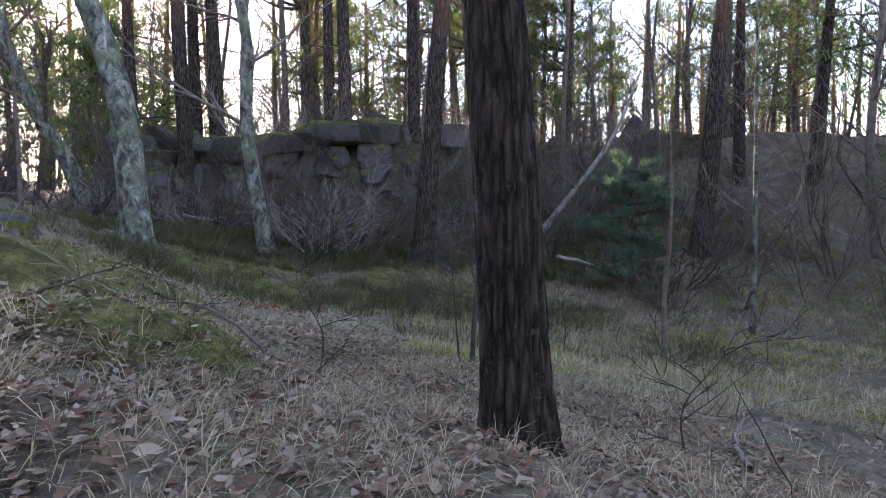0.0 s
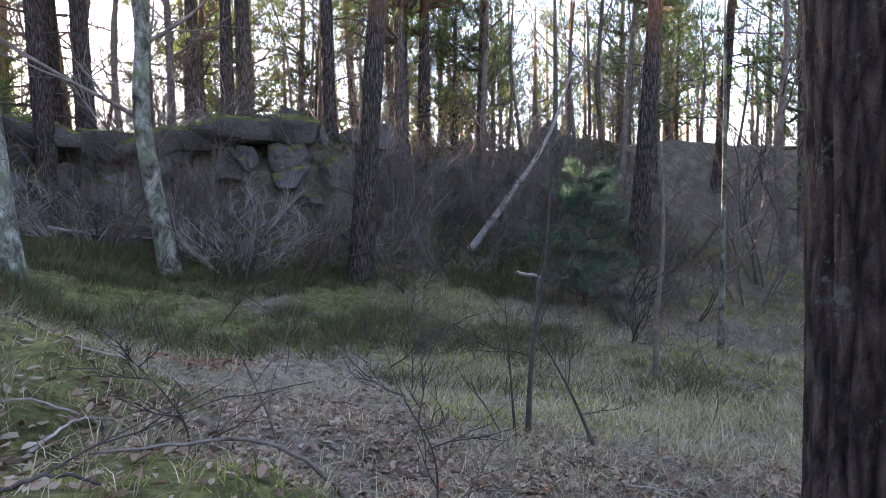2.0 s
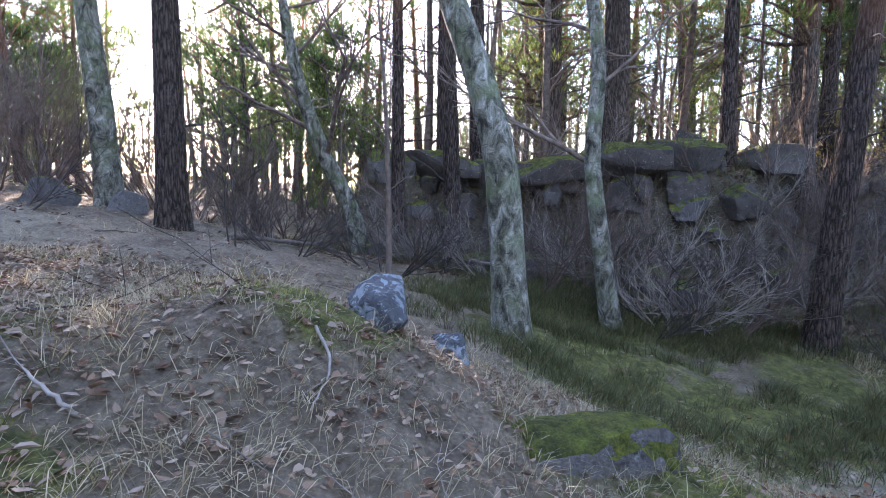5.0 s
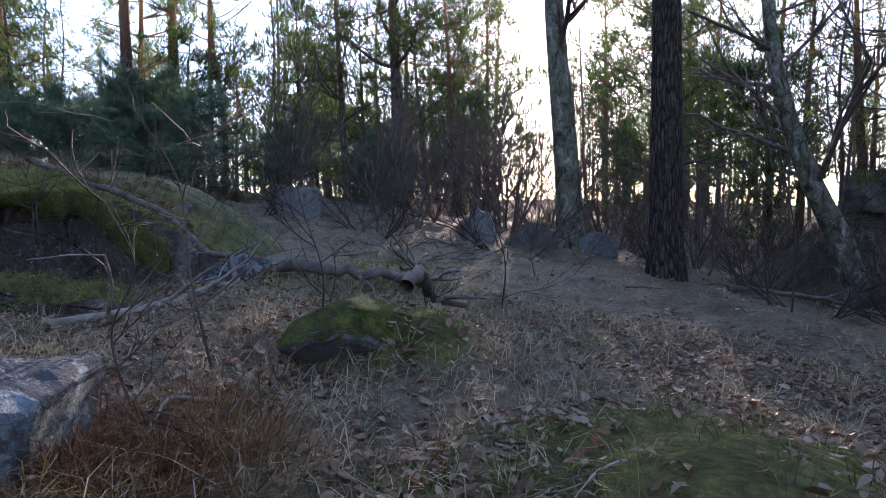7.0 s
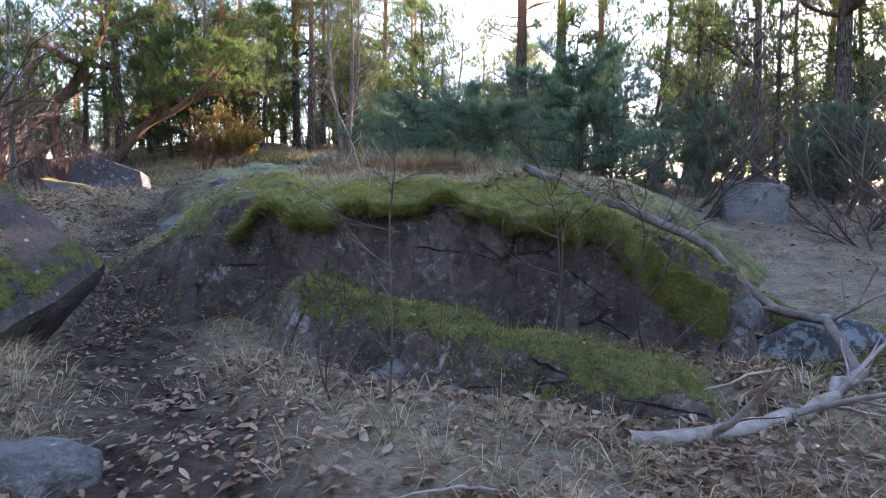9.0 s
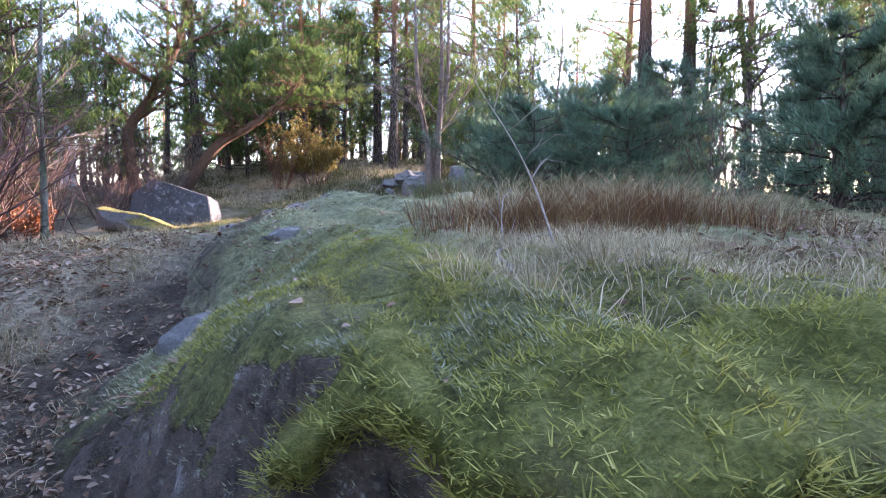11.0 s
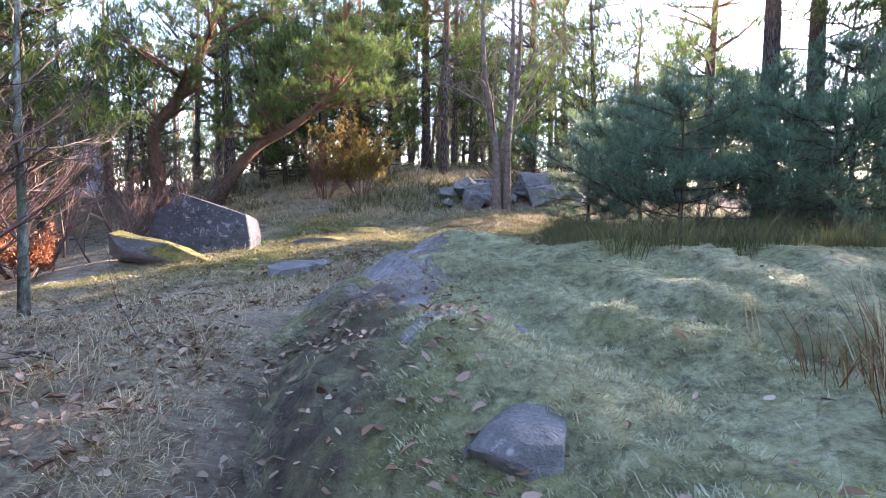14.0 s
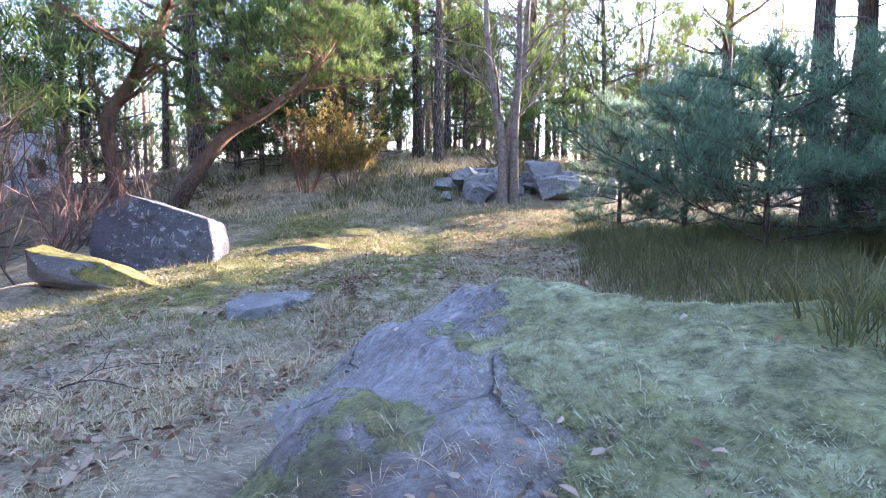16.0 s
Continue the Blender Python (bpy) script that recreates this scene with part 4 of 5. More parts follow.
put(pine("pine_tree", [(0, 0, 0), (0.1, -0.1, 5)], 0.25, 14, 5.0, 14, "tall pine with orange upper bark on the rock bank", whorls=10, dead=9), 20.2, -22.35)
put(pine("pine_tree", [(0, 0, 0), (0, -0.3, 4)], 0.27, 15, 7, 15, P + " in the hollow", whorls=10), 14.1, -27.0)
put(pine("pine_tree", [(0, 0, 0), (0, 0.1, 5)], 0.2, 13, 6, 16, P, whorls=9), 18.3, -30.0)
put(pine("pine_tree", [(0, 0, 0), (0, -0.3, 5)], 0.2, 13, 6, 17, P, whorls=9), 17.6, -32.0)
put(pine("pine_tree", [(0, 0, 0), (0, 0.2, 5)], 0.26, 14, 6, 18, P + ", slender", whorls=8), 16.9, -12.1)
put(pine("pine_tree", [(0, 0, 0), (0, 0.05, 5)], 0.27, 15, 7, 19, P + " at the clearing's edge", whorls=10), 10.2, -8.45)
put(pine("pine_tree", [(0, 0, 0), (0, 0.05, 5)], 0.2, 14, 7, 20, P, whorls=9), 16.3, -10.7)
put(pine("pine_tree", [(0, 0, 0), (0.1, 0.05, 5)], 0.24, 14, 6, 21, P, whorls=9), 19.4, -11.2)
put(pine("pine_tree", [(0, 0, 0), (0.1, 0.15, 5)], 0.26, 14, 7, 22, P, whorls=9), 18.0, -12.6)
put(pine("pine_tree", [(0, 0, 0), (0, 0.0, 5)], 0.27, 16, 8, 23, P + " behind the outcrop", whorls=10), 7.9, 12.0)
put(pine("pine_tree", [(0, 0, 0), (0, 0.0, 5)], 0.3, 16, 8, 24, P + " behind the outcrop", whorls=10), 10.2, 13.6)
put(pine("pine_tree", [(0, 0, 0), (0, 0.0, 5)], 0.24, 15, 5, 25, P + " on the hill", whorls=11, dead=10), -1.5, 24.3)
# the leaning pine behind the boulder, and its twisted neighbour
put(pine("leaning_pine", [(0, 0, 0), (0.9, 0.1, 1.1), (1.9, 0.2, 2.3), (3.0, 0.3, 2.95), (4.0, 0.4, 3.7)], 0.26, 5.6, 2.5, 26, "leaning pine with orange sunlit bark behind the boulder", BARK_ORANGE, crown_r=2.8, whorls=10, tufts=12), -9.2, 16.6)
put(pine("twisted_pine", [(0, 0, 0), (-0.25, 0, 1.6), (-0.3, 0, 2.9), (0.5, 0, 4.0), (1.3, 0, 5.4)], 0.25, 10.0, 3.2, 27, "twisted pine with orange upper bark", BARK_ORANGE, crown_r=3.4, whorls=11, tufts=12), -10.4, 16.4)

put(bare_tree("birch_tree", [(0, 0, 0), (0.02, 0.12, 1.4), (0.05, 0.22, 2.4), (0.1, 0.55, 3.6), (0.1, 1.0, 4.8), (0.2, 2.2, 8.5), (0.3, 2.8, 12)], 0.27, 31, "old birch with lichen-covered white bark, leaning", BIRCH, limbs=14, reach=3.0, limb_from=0.4, segs=18), 9.7, -14.55, 0, 1.05)
put(bare_tree("birch_tree", [(0, 0, 0), (-0.05, 0.25, 1.4), (0, 0.42, 2.7), (0, 0.36, 4.2), (0, 0.65, 6), (0, 1.0, 10)], 0.17, 32, "crooked birch with dark grey-green bark", BIRCH, limbs=12, reach=2.4, limb_from=0.3, segs=12), 12.4, -16.15, 0, 1.15)
put(bare_tree("birch_tree", [(0, 0, 0), (-0.1, 0.1, 2), (-0.25, 0.25, 4.5), (-0.5, 0.3, 8), (-0.6, 0.4, 12)], 0.3, 33, "thick birch with pale peeling bark", BIRCH, limbs=14, reach=3.0, limb_from=0.35, segs=16), 11.9, -5.55)
put(bare_tree("birch_tree", [(0, 0, 0), (-0.2, 0.3, 1.2), (-0.7, 0.8, 2.6), (-1.2, 1.2, 4.4), (-1.6, 1.5, 8)], 0.25, 34, "birch leaning over the slope", BIRCH, limbs=12, reach=2.8, limb_from=0.3, segs=14), 14.7, -10.3)
for k, (x, y, lx, ly) in enumerate(((0.9, 15.2, -0.4, 0), (1.25, 15.3, 0.15, 0), (1.15, 15.7, 0.5, 0.1))):
    put(bare_tree("bare_tree", [(0, 0, 0), (lx * 0.1, 0, 2), (lx * 0.8, 0, 3.6), (lx * 1.2, ly, 8)], 0.15, 35 + k, "tall leafless grey tree by the tumbled stones", TWIG, limbs=10, reach=2.4, limb_from=0.3), x, y)
# saplings
put(bare_tree("sapling", [(0, 0, 0), (0.02, -0.05, 0.7), (0.05, -0.16, 1.4), (0.1, -0.25, 2.3)], 0.028, 41, "thin dark sapling with bare twigs", TWIG_DARK, 11, 0.8, 2, 0.35, 6, category="sapling", twig=TWIG_DARK), 5.05, -20.8)
put(bare_tree("sapling", [(0, 0, 0), (0.0, 0.08, 0.7), (0.02, 0.12, 1.3)], 0.014, 42, "thin dark sapling stem", TWIG_DARK, 3, 0.4, 1, 0.5, 5, category="sapling", twig=TWIG_DARK), 5.0, -20.7)
put(bare_tree("sapling", [(0, 0, 0), (0.1, 0.3, 0.5), (0.2, 0.62, 1.1)], 0.018, 43, "thin slanting dark sapling", TWIG_DARK, 4, 0.5, 1, 0.4, 5, category="sapling", twig=TWIG_DARK), 4.75, -21.4)
put(bare_tree("sapling", [(0, 0, 0), (0.02, 0.02, 0.9), (0.0, -0.05, 2.0), (0.1, -0.05, 3.6)], 0.055, 44, "slim sapling with grey bark", TWIG, 10, 0.9, 2, 0.3, 6, category="sapling"), 8.2, -24.0)
put(bare_tree("sapling", [(0, 0, 0), (0.02, 0.0, 1.9), (0.0, 0.05, 4.0), (0.1, 0.05, 6.6)], 0.06, 45, "slim young birch with pale bark", BIRCH, 12, 1.3, 2, 0.25, 6, category="sapling"), 9.4, -26.0)
put(bare_tree("leaning_tree", [(0, 0, 0), (0.4, -1.3, 1.3), (0.6, -2.6, 3.1), (0.8, -3.4, 5.0)], 0.11, 46, "pale leaning dead tree on the slope", TWIG_PALE, 8, 1.2, 2, 0.3, 8), 15.2, -22.6)
put(bare_tree("sapling", [(0, 0, 0), (0.02, 0.0, 0.9), (0.05, 0.05, 2.4), (0, 0.2, 4.6)], 0.05, 47, "thin bare sapling on the path bank", TWIG, 9, 0.9, 2, 0.3, 6, category="sapling"), 8.9, -12.9)
put(bare_tree("sapling", [(0, 0, 0), (0.05, 0.0, 1.2), (0.0, 0.1, 2.6), (0.2, 0.1, 5)], 0.06, 49, "slim white-barked birch among the brushwood", BIRCH, 12, 1.2, 2, 0.2, 6, category="sapling"), -5.75, 3.0)
rng = random.Random(77)
for k, (x, y, h) in enumerate(((2.1, -6.05, 1.4), (2.25, -6.1, 1.5), (2.75, -6.4, 1.3), (0.85, -7.1, 1.2), (0.65, -6.9, 0.8), (3.3, -9.15, 1.1), (2.55, -9.35, 1.6), (4.3, -9.2, 0.9), (5.5, -8.9, 1.5), (7.5, -7.9, 1.7), (8.8, -10.6, 2.6), (9.1, -10.3, 2.4), (2.0, -10.0, 0.9), (6.6, -20.0, 1.2), (7.5, -22.2, 1.3), (5.8, -23.0, 1.4), (3.0, -19.6, 0.9), (6.9, -18.6, 1.1), (9.5, -20.6, 1.5), (3.6, -18.4, 0.7), (2.9, -22.3, 1.0))):
    lx, ly = rng.uniform(-0.4, 0.4), rng.uniform(-0.4, 0.4)
    put(bare_tree("sapling", [(0, 0, 0), (lx * 0.5, -ly * 0.3, h * 0.35), (lx * 0.4, ly * 0.5, h * 0.7), (lx, ly, h)], 0.004 + 0.0035 * h, 200 + k, "thin leafless sapling among the dead leaves", TWIG_DARK if k % 3 else TWIG, 8, 0.55 * h, 2, 0.2, 5, "saplings among the leaves", "sapling", twig=TWIG_DARK if k % 3 else TWIG, kids=3), x, y)


# ---- young pines and bushes ----
def young_pine(name, h, reach, seed, label, lean=0.0):
    """A small pine, branched to the ground, with long needles."""
    rng = random.Random(seed)
    root = new(name)
    tagged(root, label, "young pine", "young pines")
    pts = curve_points([(0, 0, -0.15), (lean * 0.3, 0.02, h * 0.5), (lean, 0, h)], 14)
    child("trunk", Buf().tube(pts, np.linspace(0.02 + 0.014 * h, 0.008, 14), 8, 0.05, seed).mesh("trunk", BARK_FAR), root)
    crown = Buf()
    for w in range(int(5 + h * 2.2)):
        u = 0.08 + 0.9 * w / (4 + h * 2.2)
        p = np.array([np.interp(u * h, pts[:, 2], pts[:, k]) for k in range(2)] + [u * h])
        b = Buf()
        for q in range(4):
            a = q * 1.57 + rng.uniform(-0.5, 0.5) + w
            d = np.array([math.cos(a), math.sin(a), rng.uniform(-0.05, 0.35)])
            ln = reach * (1.02 - 0.6 * u) * rng.uniform(0.55, 1.15)
            l = limb_line(p, d, ln, rng, 0.2, 0.02, 7)
            b.tube(l, np.linspace(0.014, 0.004, 7), 4)
            for i in range(2, 7):
                for _ in range(4):
                    side = limb_line(l[i], (l[i] - l[i - 1]) / np.linalg.norm(l[i] - l[i - 1]) + np.array([rng.gauss(0, 0.7), rng.gauss(0, 0.7), rng.uniform(-0.1, 0.6)]), 0.2 * ln + 0.08, rng, 0.15, 0.05, 4)
                    b.tube(side, np.linspace(0.006, 0.003, 4), 3, cap=False)
                    for j in (1, 2, 3):
                        ax = side[j] - side[j - 1]
                        needles(crown, side[j], ax / (np.linalg.norm(ax) + 1e-6), 16, 0.115, 0.004, rng)
        child("branch", b.mesh("branch", BARK_FAR), root)
    child("needles", crown.mesh("needles", NEEDLE_YOUNG, False), root)
    return root


YP = "young pine with long blue-green needles"
for k, (x, y, h, r, lean) in enumerate(((2.9, 5.9, 2.2, 2.7, 0.3), (4.5, 4.6, 1.9, 2.5, -0.2), (4.6, 6.8, 2.7, 2.7, 0.1), (4.8, -0.6, 2.1, 1.3, 0.2), (6.6, 1.8, 2.6, 1.7, 0.0), (3.5, 9.4, 3.0, 1.5, 0.1), (6.5, 7.0, 3.2, 1.7, 0.0), (2.6, 10.4, 2.6, 1.5, 0.1), (9.2, 2.2, 2.0, 1.3, 0.0), (11.2, 0.6, 1.8, 1.2, 0.1), (13.2, 2.8, 2.4, 1.5, 0.0))):
    put(young_pine("young_pine", h, r, 300 + k, YP), x, y, 40 * k)
put(young_pine("young_pine", 2.9, 1.3, 320, "young evergreen with yellow-tipped needles in the hollow"), 12.0, -24.6)


def bush(name, h, seed, stems, label, material=TWIG, leaf=None, leaves=0, wide=0.5, kids=4, leaf_size=0.035, group="", depth=2):
    rng = random.Random(seed)
    root = new(name)
    tagged(root, label, "bush", group)
    tips = []
    for s in range(stems):
        a = rng.uniform(0, 6.28)
        b = Buf()
        d = np.array([math.cos(a) * wide, math.sin(a) * wide, 1])
        branching(b, (0.18 * math.cos(a), 0.18 * math.sin(a), -0.1), d, 0.008 + 0.007 * h, h * rng.uniform(0.45, 0.8), depth, rng, 0.45, 0.04, kids)
        tips.append(np.concatenate(b.v))
        child("stem", b.mesh("stem", material), root)
    if leaf:
        at = np.concatenate(tips)
        at = at[at[:, 2] > 0.25 * h]
        b = Buf()
        for _ in range(leaves):
            needles(b, at[rng.randrange(len(at))] + np.array([rng.gauss(0, 0.04) for _ in range(3)]), np.array([0, 0, 0.3]), 3, leaf_size * 2, leaf_size * 0.5, rng, 0.2)
        child("leaves", b.mesh("leaves", leaf, False), root)
    return root


put(bush("bush", 2.6, 401, 13, "bush with golden autumn leaves in the sun", TWIG, GOLD, 4600, 0.5, leaf_size=0.05), -3.9, 18.2)
put(bush("bush", 2.3, 402, 13, "reddish leafless bush beside the golden one", twig_bark("red_twig", (0.10, 0.045, 0.03), (0.24, 0.13, 0.09)), RUSSET, 500, 0.5), -5.2, 17.8)
put(bush("bush", 3.4, 403, 10, "tall golden-leaved bush on the rock bank", TWIG, GOLD, 2200, 0.25), 20.5, -22.8)
BARE = [bush("brush", h, 410 + k, st, "tangle of leafless grey-brown brushwood", mat, None, 0, w, 4, group="brushwood", depth=3) for k, (h, st, mat, w) in enumerate(((1.7, 6, TWIG, 0.9), (2.3, 6, TWIG, 0.6), (1.2, 7, TWIG_DARK, 1.2), (2.8, 5, TWIG, 0.45), (1.5, 6, TWIG_PALE, 1.3), (2.0, 7, twig_bark("red_brown_twig", (0.05, 0.028, 0.024), (0.13, 0.08, 0.068)), 0.8)))]
SPOTS = ((-6.3, 1.4, 5), (-7.3, 3.0, 5), (-8.2, 4.4, 5), (-7.6, 2.0, 1), (-5.0, -0.6, 5), (-8.6, 5.6, 5), (-7.0, -0.8, 5), (-9.4, 8.2, 5), (-10.5, 11, 3), (-4.6, -2.4, 5), (-8.2, 8.8, 5), (-9.6, 12.5, 5),
         (10.4, -4.2, 0), (9.2, -3.2, 1), (8.6, -2.2, 0), (12.2, -3.4, 1), (11.4, -2.0, 3), (8.8, -6.4, 2), (13.0, -6.0, 0), (13.6, -7.6, 1), (9.6, -1.0, 3), (7.6, 0.4, 0), (12.8, -9.0, 2), (10.8, -10.4, 2), (6.9, -0.6, 2), (14.6, -4.8, 3), (6.2, 3.8, 1), (9.2, 2.6, 3),
         (13.0, -18.2, 0), (14.4, -15.4, 0), (12.4, -16.8, 2), (14.8, -20.6, 1), (13.4, -22.0, 0), (15.2, -24.4, 0), (15.6, -18.0, 2), (13.2, -14.6, 0), (16.2, -27.0, 1), (12.2, -25.6, 2), (14.8, -29.0, 0), (11.6, -28.4, 1), (9.8, -28.8, 3), (16.0, -21.8, 2), (17.6, -16.4, 0), (16.8, -20.0, 0), (17.4, -22.8, 0), (16.4, -25.6, 0), (15.8, -15.2, 1), (16.6, -17.2, 2), (17.8, -26.6, 1), (18.2, -14.6, 0), (16.9, -23.9, 2), (14.0, -23.2, 2), (13.6, -27.6, 0), (11.0, -26.6, 0), (12.6, -29.6, 3), (10.4, -24.8, 2), (14.2, -12.4, 2), (12.0, -11.8, 2), (17.0, -9.4, 0), (15.4, -8.2, 1), (13.8, -5.4, 1), (12.4, -7.2, 0), (11.8, -3.8, 1), (10.2, -2.6, 1), (13.4, -2.2, 3), (8.0, -3.6, 2), (15.8, -6.4, 3), (14.8, -2.8, 1), (18.4, -24.6, 1), (8.4, -29.8, 1), (12.4, -20.8, 2), (15.6, -13.8, 2))
first = set()
rng = random.Random(55)
BANK = []
for k in range(46):  # pale dead twigs along the rock bank and the hollow's far end
    y = rng.uniform(-29, -10.5)
    BANK.append((float(ridge_line(y)) + rng.uniform(-3.2, 1.6), y, (4, 4, 2, 0)[k % 4]))
for k, (x, y, kind) in enumerate(SPOTS + tuple(BANK)):
    m = pose(x, y, height(x, y), 0, 0, 47 * k) @ Matrix.Scale(1.0 + 0.45 * ((k * 37) % 10) / 10, 4)
    if kind in first:
        ob = copy_thing(BARE[kind], Matrix())
        ob.matrix_basis = m
    else:
        first.add(kind)
        BARE[kind].matrix_basis = m


# ---- forest all round ----
def glade(x, y, x0, y0):
    """How far a place lies from the line that leads from x0, y0 to the sun."""
    along_it = (x - x0) * 0.834 + (y - y0) * 0.552
    return abs((x - x0) * -0.552 + (y - y0) * 0.834) if along_it > 0 else 99


def forest():
    rng = random.Random(9)
    kinds = [pine("pine_tree", [(0, 0, 0), (0.1, 0.05 * k, 6)], r, h, c, 500 + k, "pine of the surrounding forest", BARK_FAR, cr, wh, tf, 9, 16, 5, 8, 0.05, "forest trees", plain=True, size=0.3, width=0.019, subs=2)
             for k, (r, h, c, cr, wh, tf) in enumerate(((0.2, 13, 3.6, 2.9, 12, 10), (0.16, 11, 2.6, 2.7, 12, 10), (0.23, 15, 5.0, 3.3, 11, 11), (0.12, 8, 1.2, 2.3, 12, 10), (0.1, 6, 0.7, 2.0, 11, 10)))]
    kinds += [bare_tree("bare_tree", [(0, 0, 0), (lx, 0.1, 3), (lx * 1.5, -0.2, 6), (lx, 0, h)], r, 520 + k, "leafless tree of the surrounding forest", TWIG, 13, 2.6, 2, 0.15, 7, "forest trees", plain=True) for k, (lx, h, r) in enumerate(((0.3, 10, 0.1), (-0.4, 8, 0.07), (0.1, 11.5, 0.13), (0.2, 6, 0.045)))]
    placed, used, tries = [], set(), 0
    while len(placed) < 540 and tries < 20000:
        tries += 1
        a, d = rng.uniform(0, 2 * math.pi), 15 + 34 * rng.random() ** 1.1
        x, y = 4 + d * math.cos(a) * 0.9, -5 + d * math.sin(a) * 1.15
        near = abs(x - path_line(y)) < 10 and -34 < y < 19
        clear = 7 < x < 18.5 and -31 < y < -6 or (-7 < x < 4 and 0 < y < 18.5)
        if near or clear or any((x - px) ** 2 + (y - py) ** 2 < 2.0 for px, py in placed):
            continue
        # glades through which the low sun reaches the clearing and the slope
        if rng.random() < 0.85 and (glade(x, y, -3, 8.5) < 3.6 or glade(x, y, 6, -8.5) < 2.6 or glade(x, y, -4, 18.2) < 2.2):
            continue
        if rng.random() < 0.35 and 0.2 < math.atan2(y + 8, x - 3) < 0.95:
            continue
        placed.append((x, y))
        north, east = y > 6, x > 14 and y < -8
        k = rng.choices(range(9), (2, 3, 1.5, 4, 3, 1.5, 1.5, 1.5, 2) if north else (4, 4, 3, 1.2, 0.8, 3, 3, 3, 3) if east else (2, 2, 2, 2, 1.5, 2.5, 2.5, 2.5, 2.5))[0]
        s = rng.uniform(0.8, 1.25)
        m = pose(x, y, height(x, y) - 0.1, rng.uniform(-3, 3), rng.uniform(-3, 3), rng.uniform(0, 360)) @ Matrix.Scale(s, 4)
        if k in used:
            copy_thing(kinds[k], Matrix()).matrix_basis = m
        else:
            used.add(k)
            kinds[k].matrix_basis = m
    for k in range(240):  # brushwood under the trees
        a, d = rng.uniform(0, 2 * math.pi), 14 + 36 * rng.random()
        x, y = 4 + d * math.cos(a) * 0.9, -5 + d * math.sin(a) * 1.15
        if abs(x - path_line(y)) < 7 and -34 < y < 18 or 5 < x < 15 and -31 < y < -6:
            continue
        copy_thing(BARE[k % 4], Matrix()).matrix_basis = pose(x, y, height(x, y), 0, 0, rng.uniform(0, 360)) @ Matrix.Scale(rng.uniform(0.8, 1.5), 4)


forest()


def far_woods():
    """The woods beyond, too far to tell one tree from another."""
    rng = np.random.RandomState(3)
    pick = random.Random(12)
    trunks, crowns = Buf(), Buf()
    for k in range(620):
        a, d = rng.uniform(0, 2 * math.pi), rng.uniform(47, 85)
        x, y = 4 + d * math.cos(a), -5 + d * 1.1 * math.sin(a)
        z, h = height(x, y) - 0.2, rng.uniform(8, 15)
        trunks.tube([(x, y, z), (x + 0.2, y, z + h * 0.5), (x + 0.1, y + 0.2, z + h)], [0.17, 0.12, 0.03], 5, cap=False)
        low = rng.uniform(0.08, 0.5)
        for _ in range(46):
            u = rng.uniform(low, 1)
            r = 2.4 * (1.1 - u) * math.sqrt(rng.uniform(0, 1)) + 0.2
            b = rng.uniform(0, 2 * math.pi)
            needles(crowns, (x + r * math.cos(b), y + r * math.sin(b), z + h * u), np.array([math.cos(b), math.sin(b), 0.5]) * 0.6, 7, 0.75, 0.05, pick)
    solid("far_woods", trunks.mesh("far_woods", BARK_FAR), Matrix(), "trunks of the far pine woods", "woods", kind="stuff")
    solid("far_woods_foliage", crowns.mesh("far_woods_foliage", NEEDLE, False), Matrix(), "green crowns of the far pine woods", "woods", kind="stuff")


far_woods()


# ---- fallen wood ----
def fallen(name, pts, radius, material, label, seed, twigs=4, lift=True, tip=0.35, over=0.0):
    """A fallen branch along pts (x, y, height above what lies under it)."""
    rng = random.Random(seed)
    root = new(name)
    tagged(root, label, "branch", "fallen branches")
    pts = [(x, y, height(x, y) + h + radius * 0.6) for x, y, h in pts]
    l = curve_points(pts, 18)
    l = l + np.array([[rng.gauss(0, 0.3 * radius) for _ in range(3)] for _ in range(18)])
    child("stem", Buf().tube(l, radius * np.linspace(1, tip, 18), 9, 0.16, seed).mesh("stem", material), root)
    for _ in range(twigs):
        i = rng.randrange(4, 17)
        d = l[i] - l[i - 1]
        d = d / np.linalg.norm(d) + np.array([rng.gauss(0, 0.7), rng.gauss(0, 0.7), abs(rng.gauss(0, 0.4))])
        b = Buf()
        branching(b, l[i], d, 0.45 * radius, rng.uniform(0.3, 0.8), 1, rng, 0.5, -0.02, 3)
        child("twig", b.mesh("twig", material), root)
    return root


fallen("fallen_branch", ((2.3, -4.9, 0.08), (2.9, -5.5, 0.05), (3.35, -6.0, 0.1), (3.65, -6.45, 0.25), (3.75, -6.75, 0.3), (3.55, -7.2, 0.02)), 0.04, DEAD, "dead branch hanging over the outcrop's edge", 1, 3, tip=0.8)
fallen("fallen_branch", ((1.95, -7.4, 0.0), (2.6, -7.45, 0.02), (3.2, -7.35, 0.03), (3.65, -7.1, 0.1)), 0.045, TWIG_PALE, "bleached forked branch on the leaves", 2, 4, tip=0.7)
fallen("fallen_branch", ((4.1, -7.1, 0.12), (4.7, -7.6, 0.08), (5.3, -8.05, 0.03)), 0.07, DEAD, "dark dead branch on the slope", 3, 2, tip=0.6)
fallen("fallen_branch", ((3.65, -9.7, 0.12), (4.0, -9.45, 0.3), (4.25, -9.25, 0.22), (4.9, -9.0, 0.1)), 0.05, DEAD, "crooked rotten branch across the mossy stones", 4, 3, tip=0.6)
fallen("fallen_branch", ((0.6, -4.1, 0.02), (0.75, -3.1, 0.02), (1.1, -2.8, 0.1)), 0.014, TWIG_PALE, "thin pale stick on the moss", 5, 2)
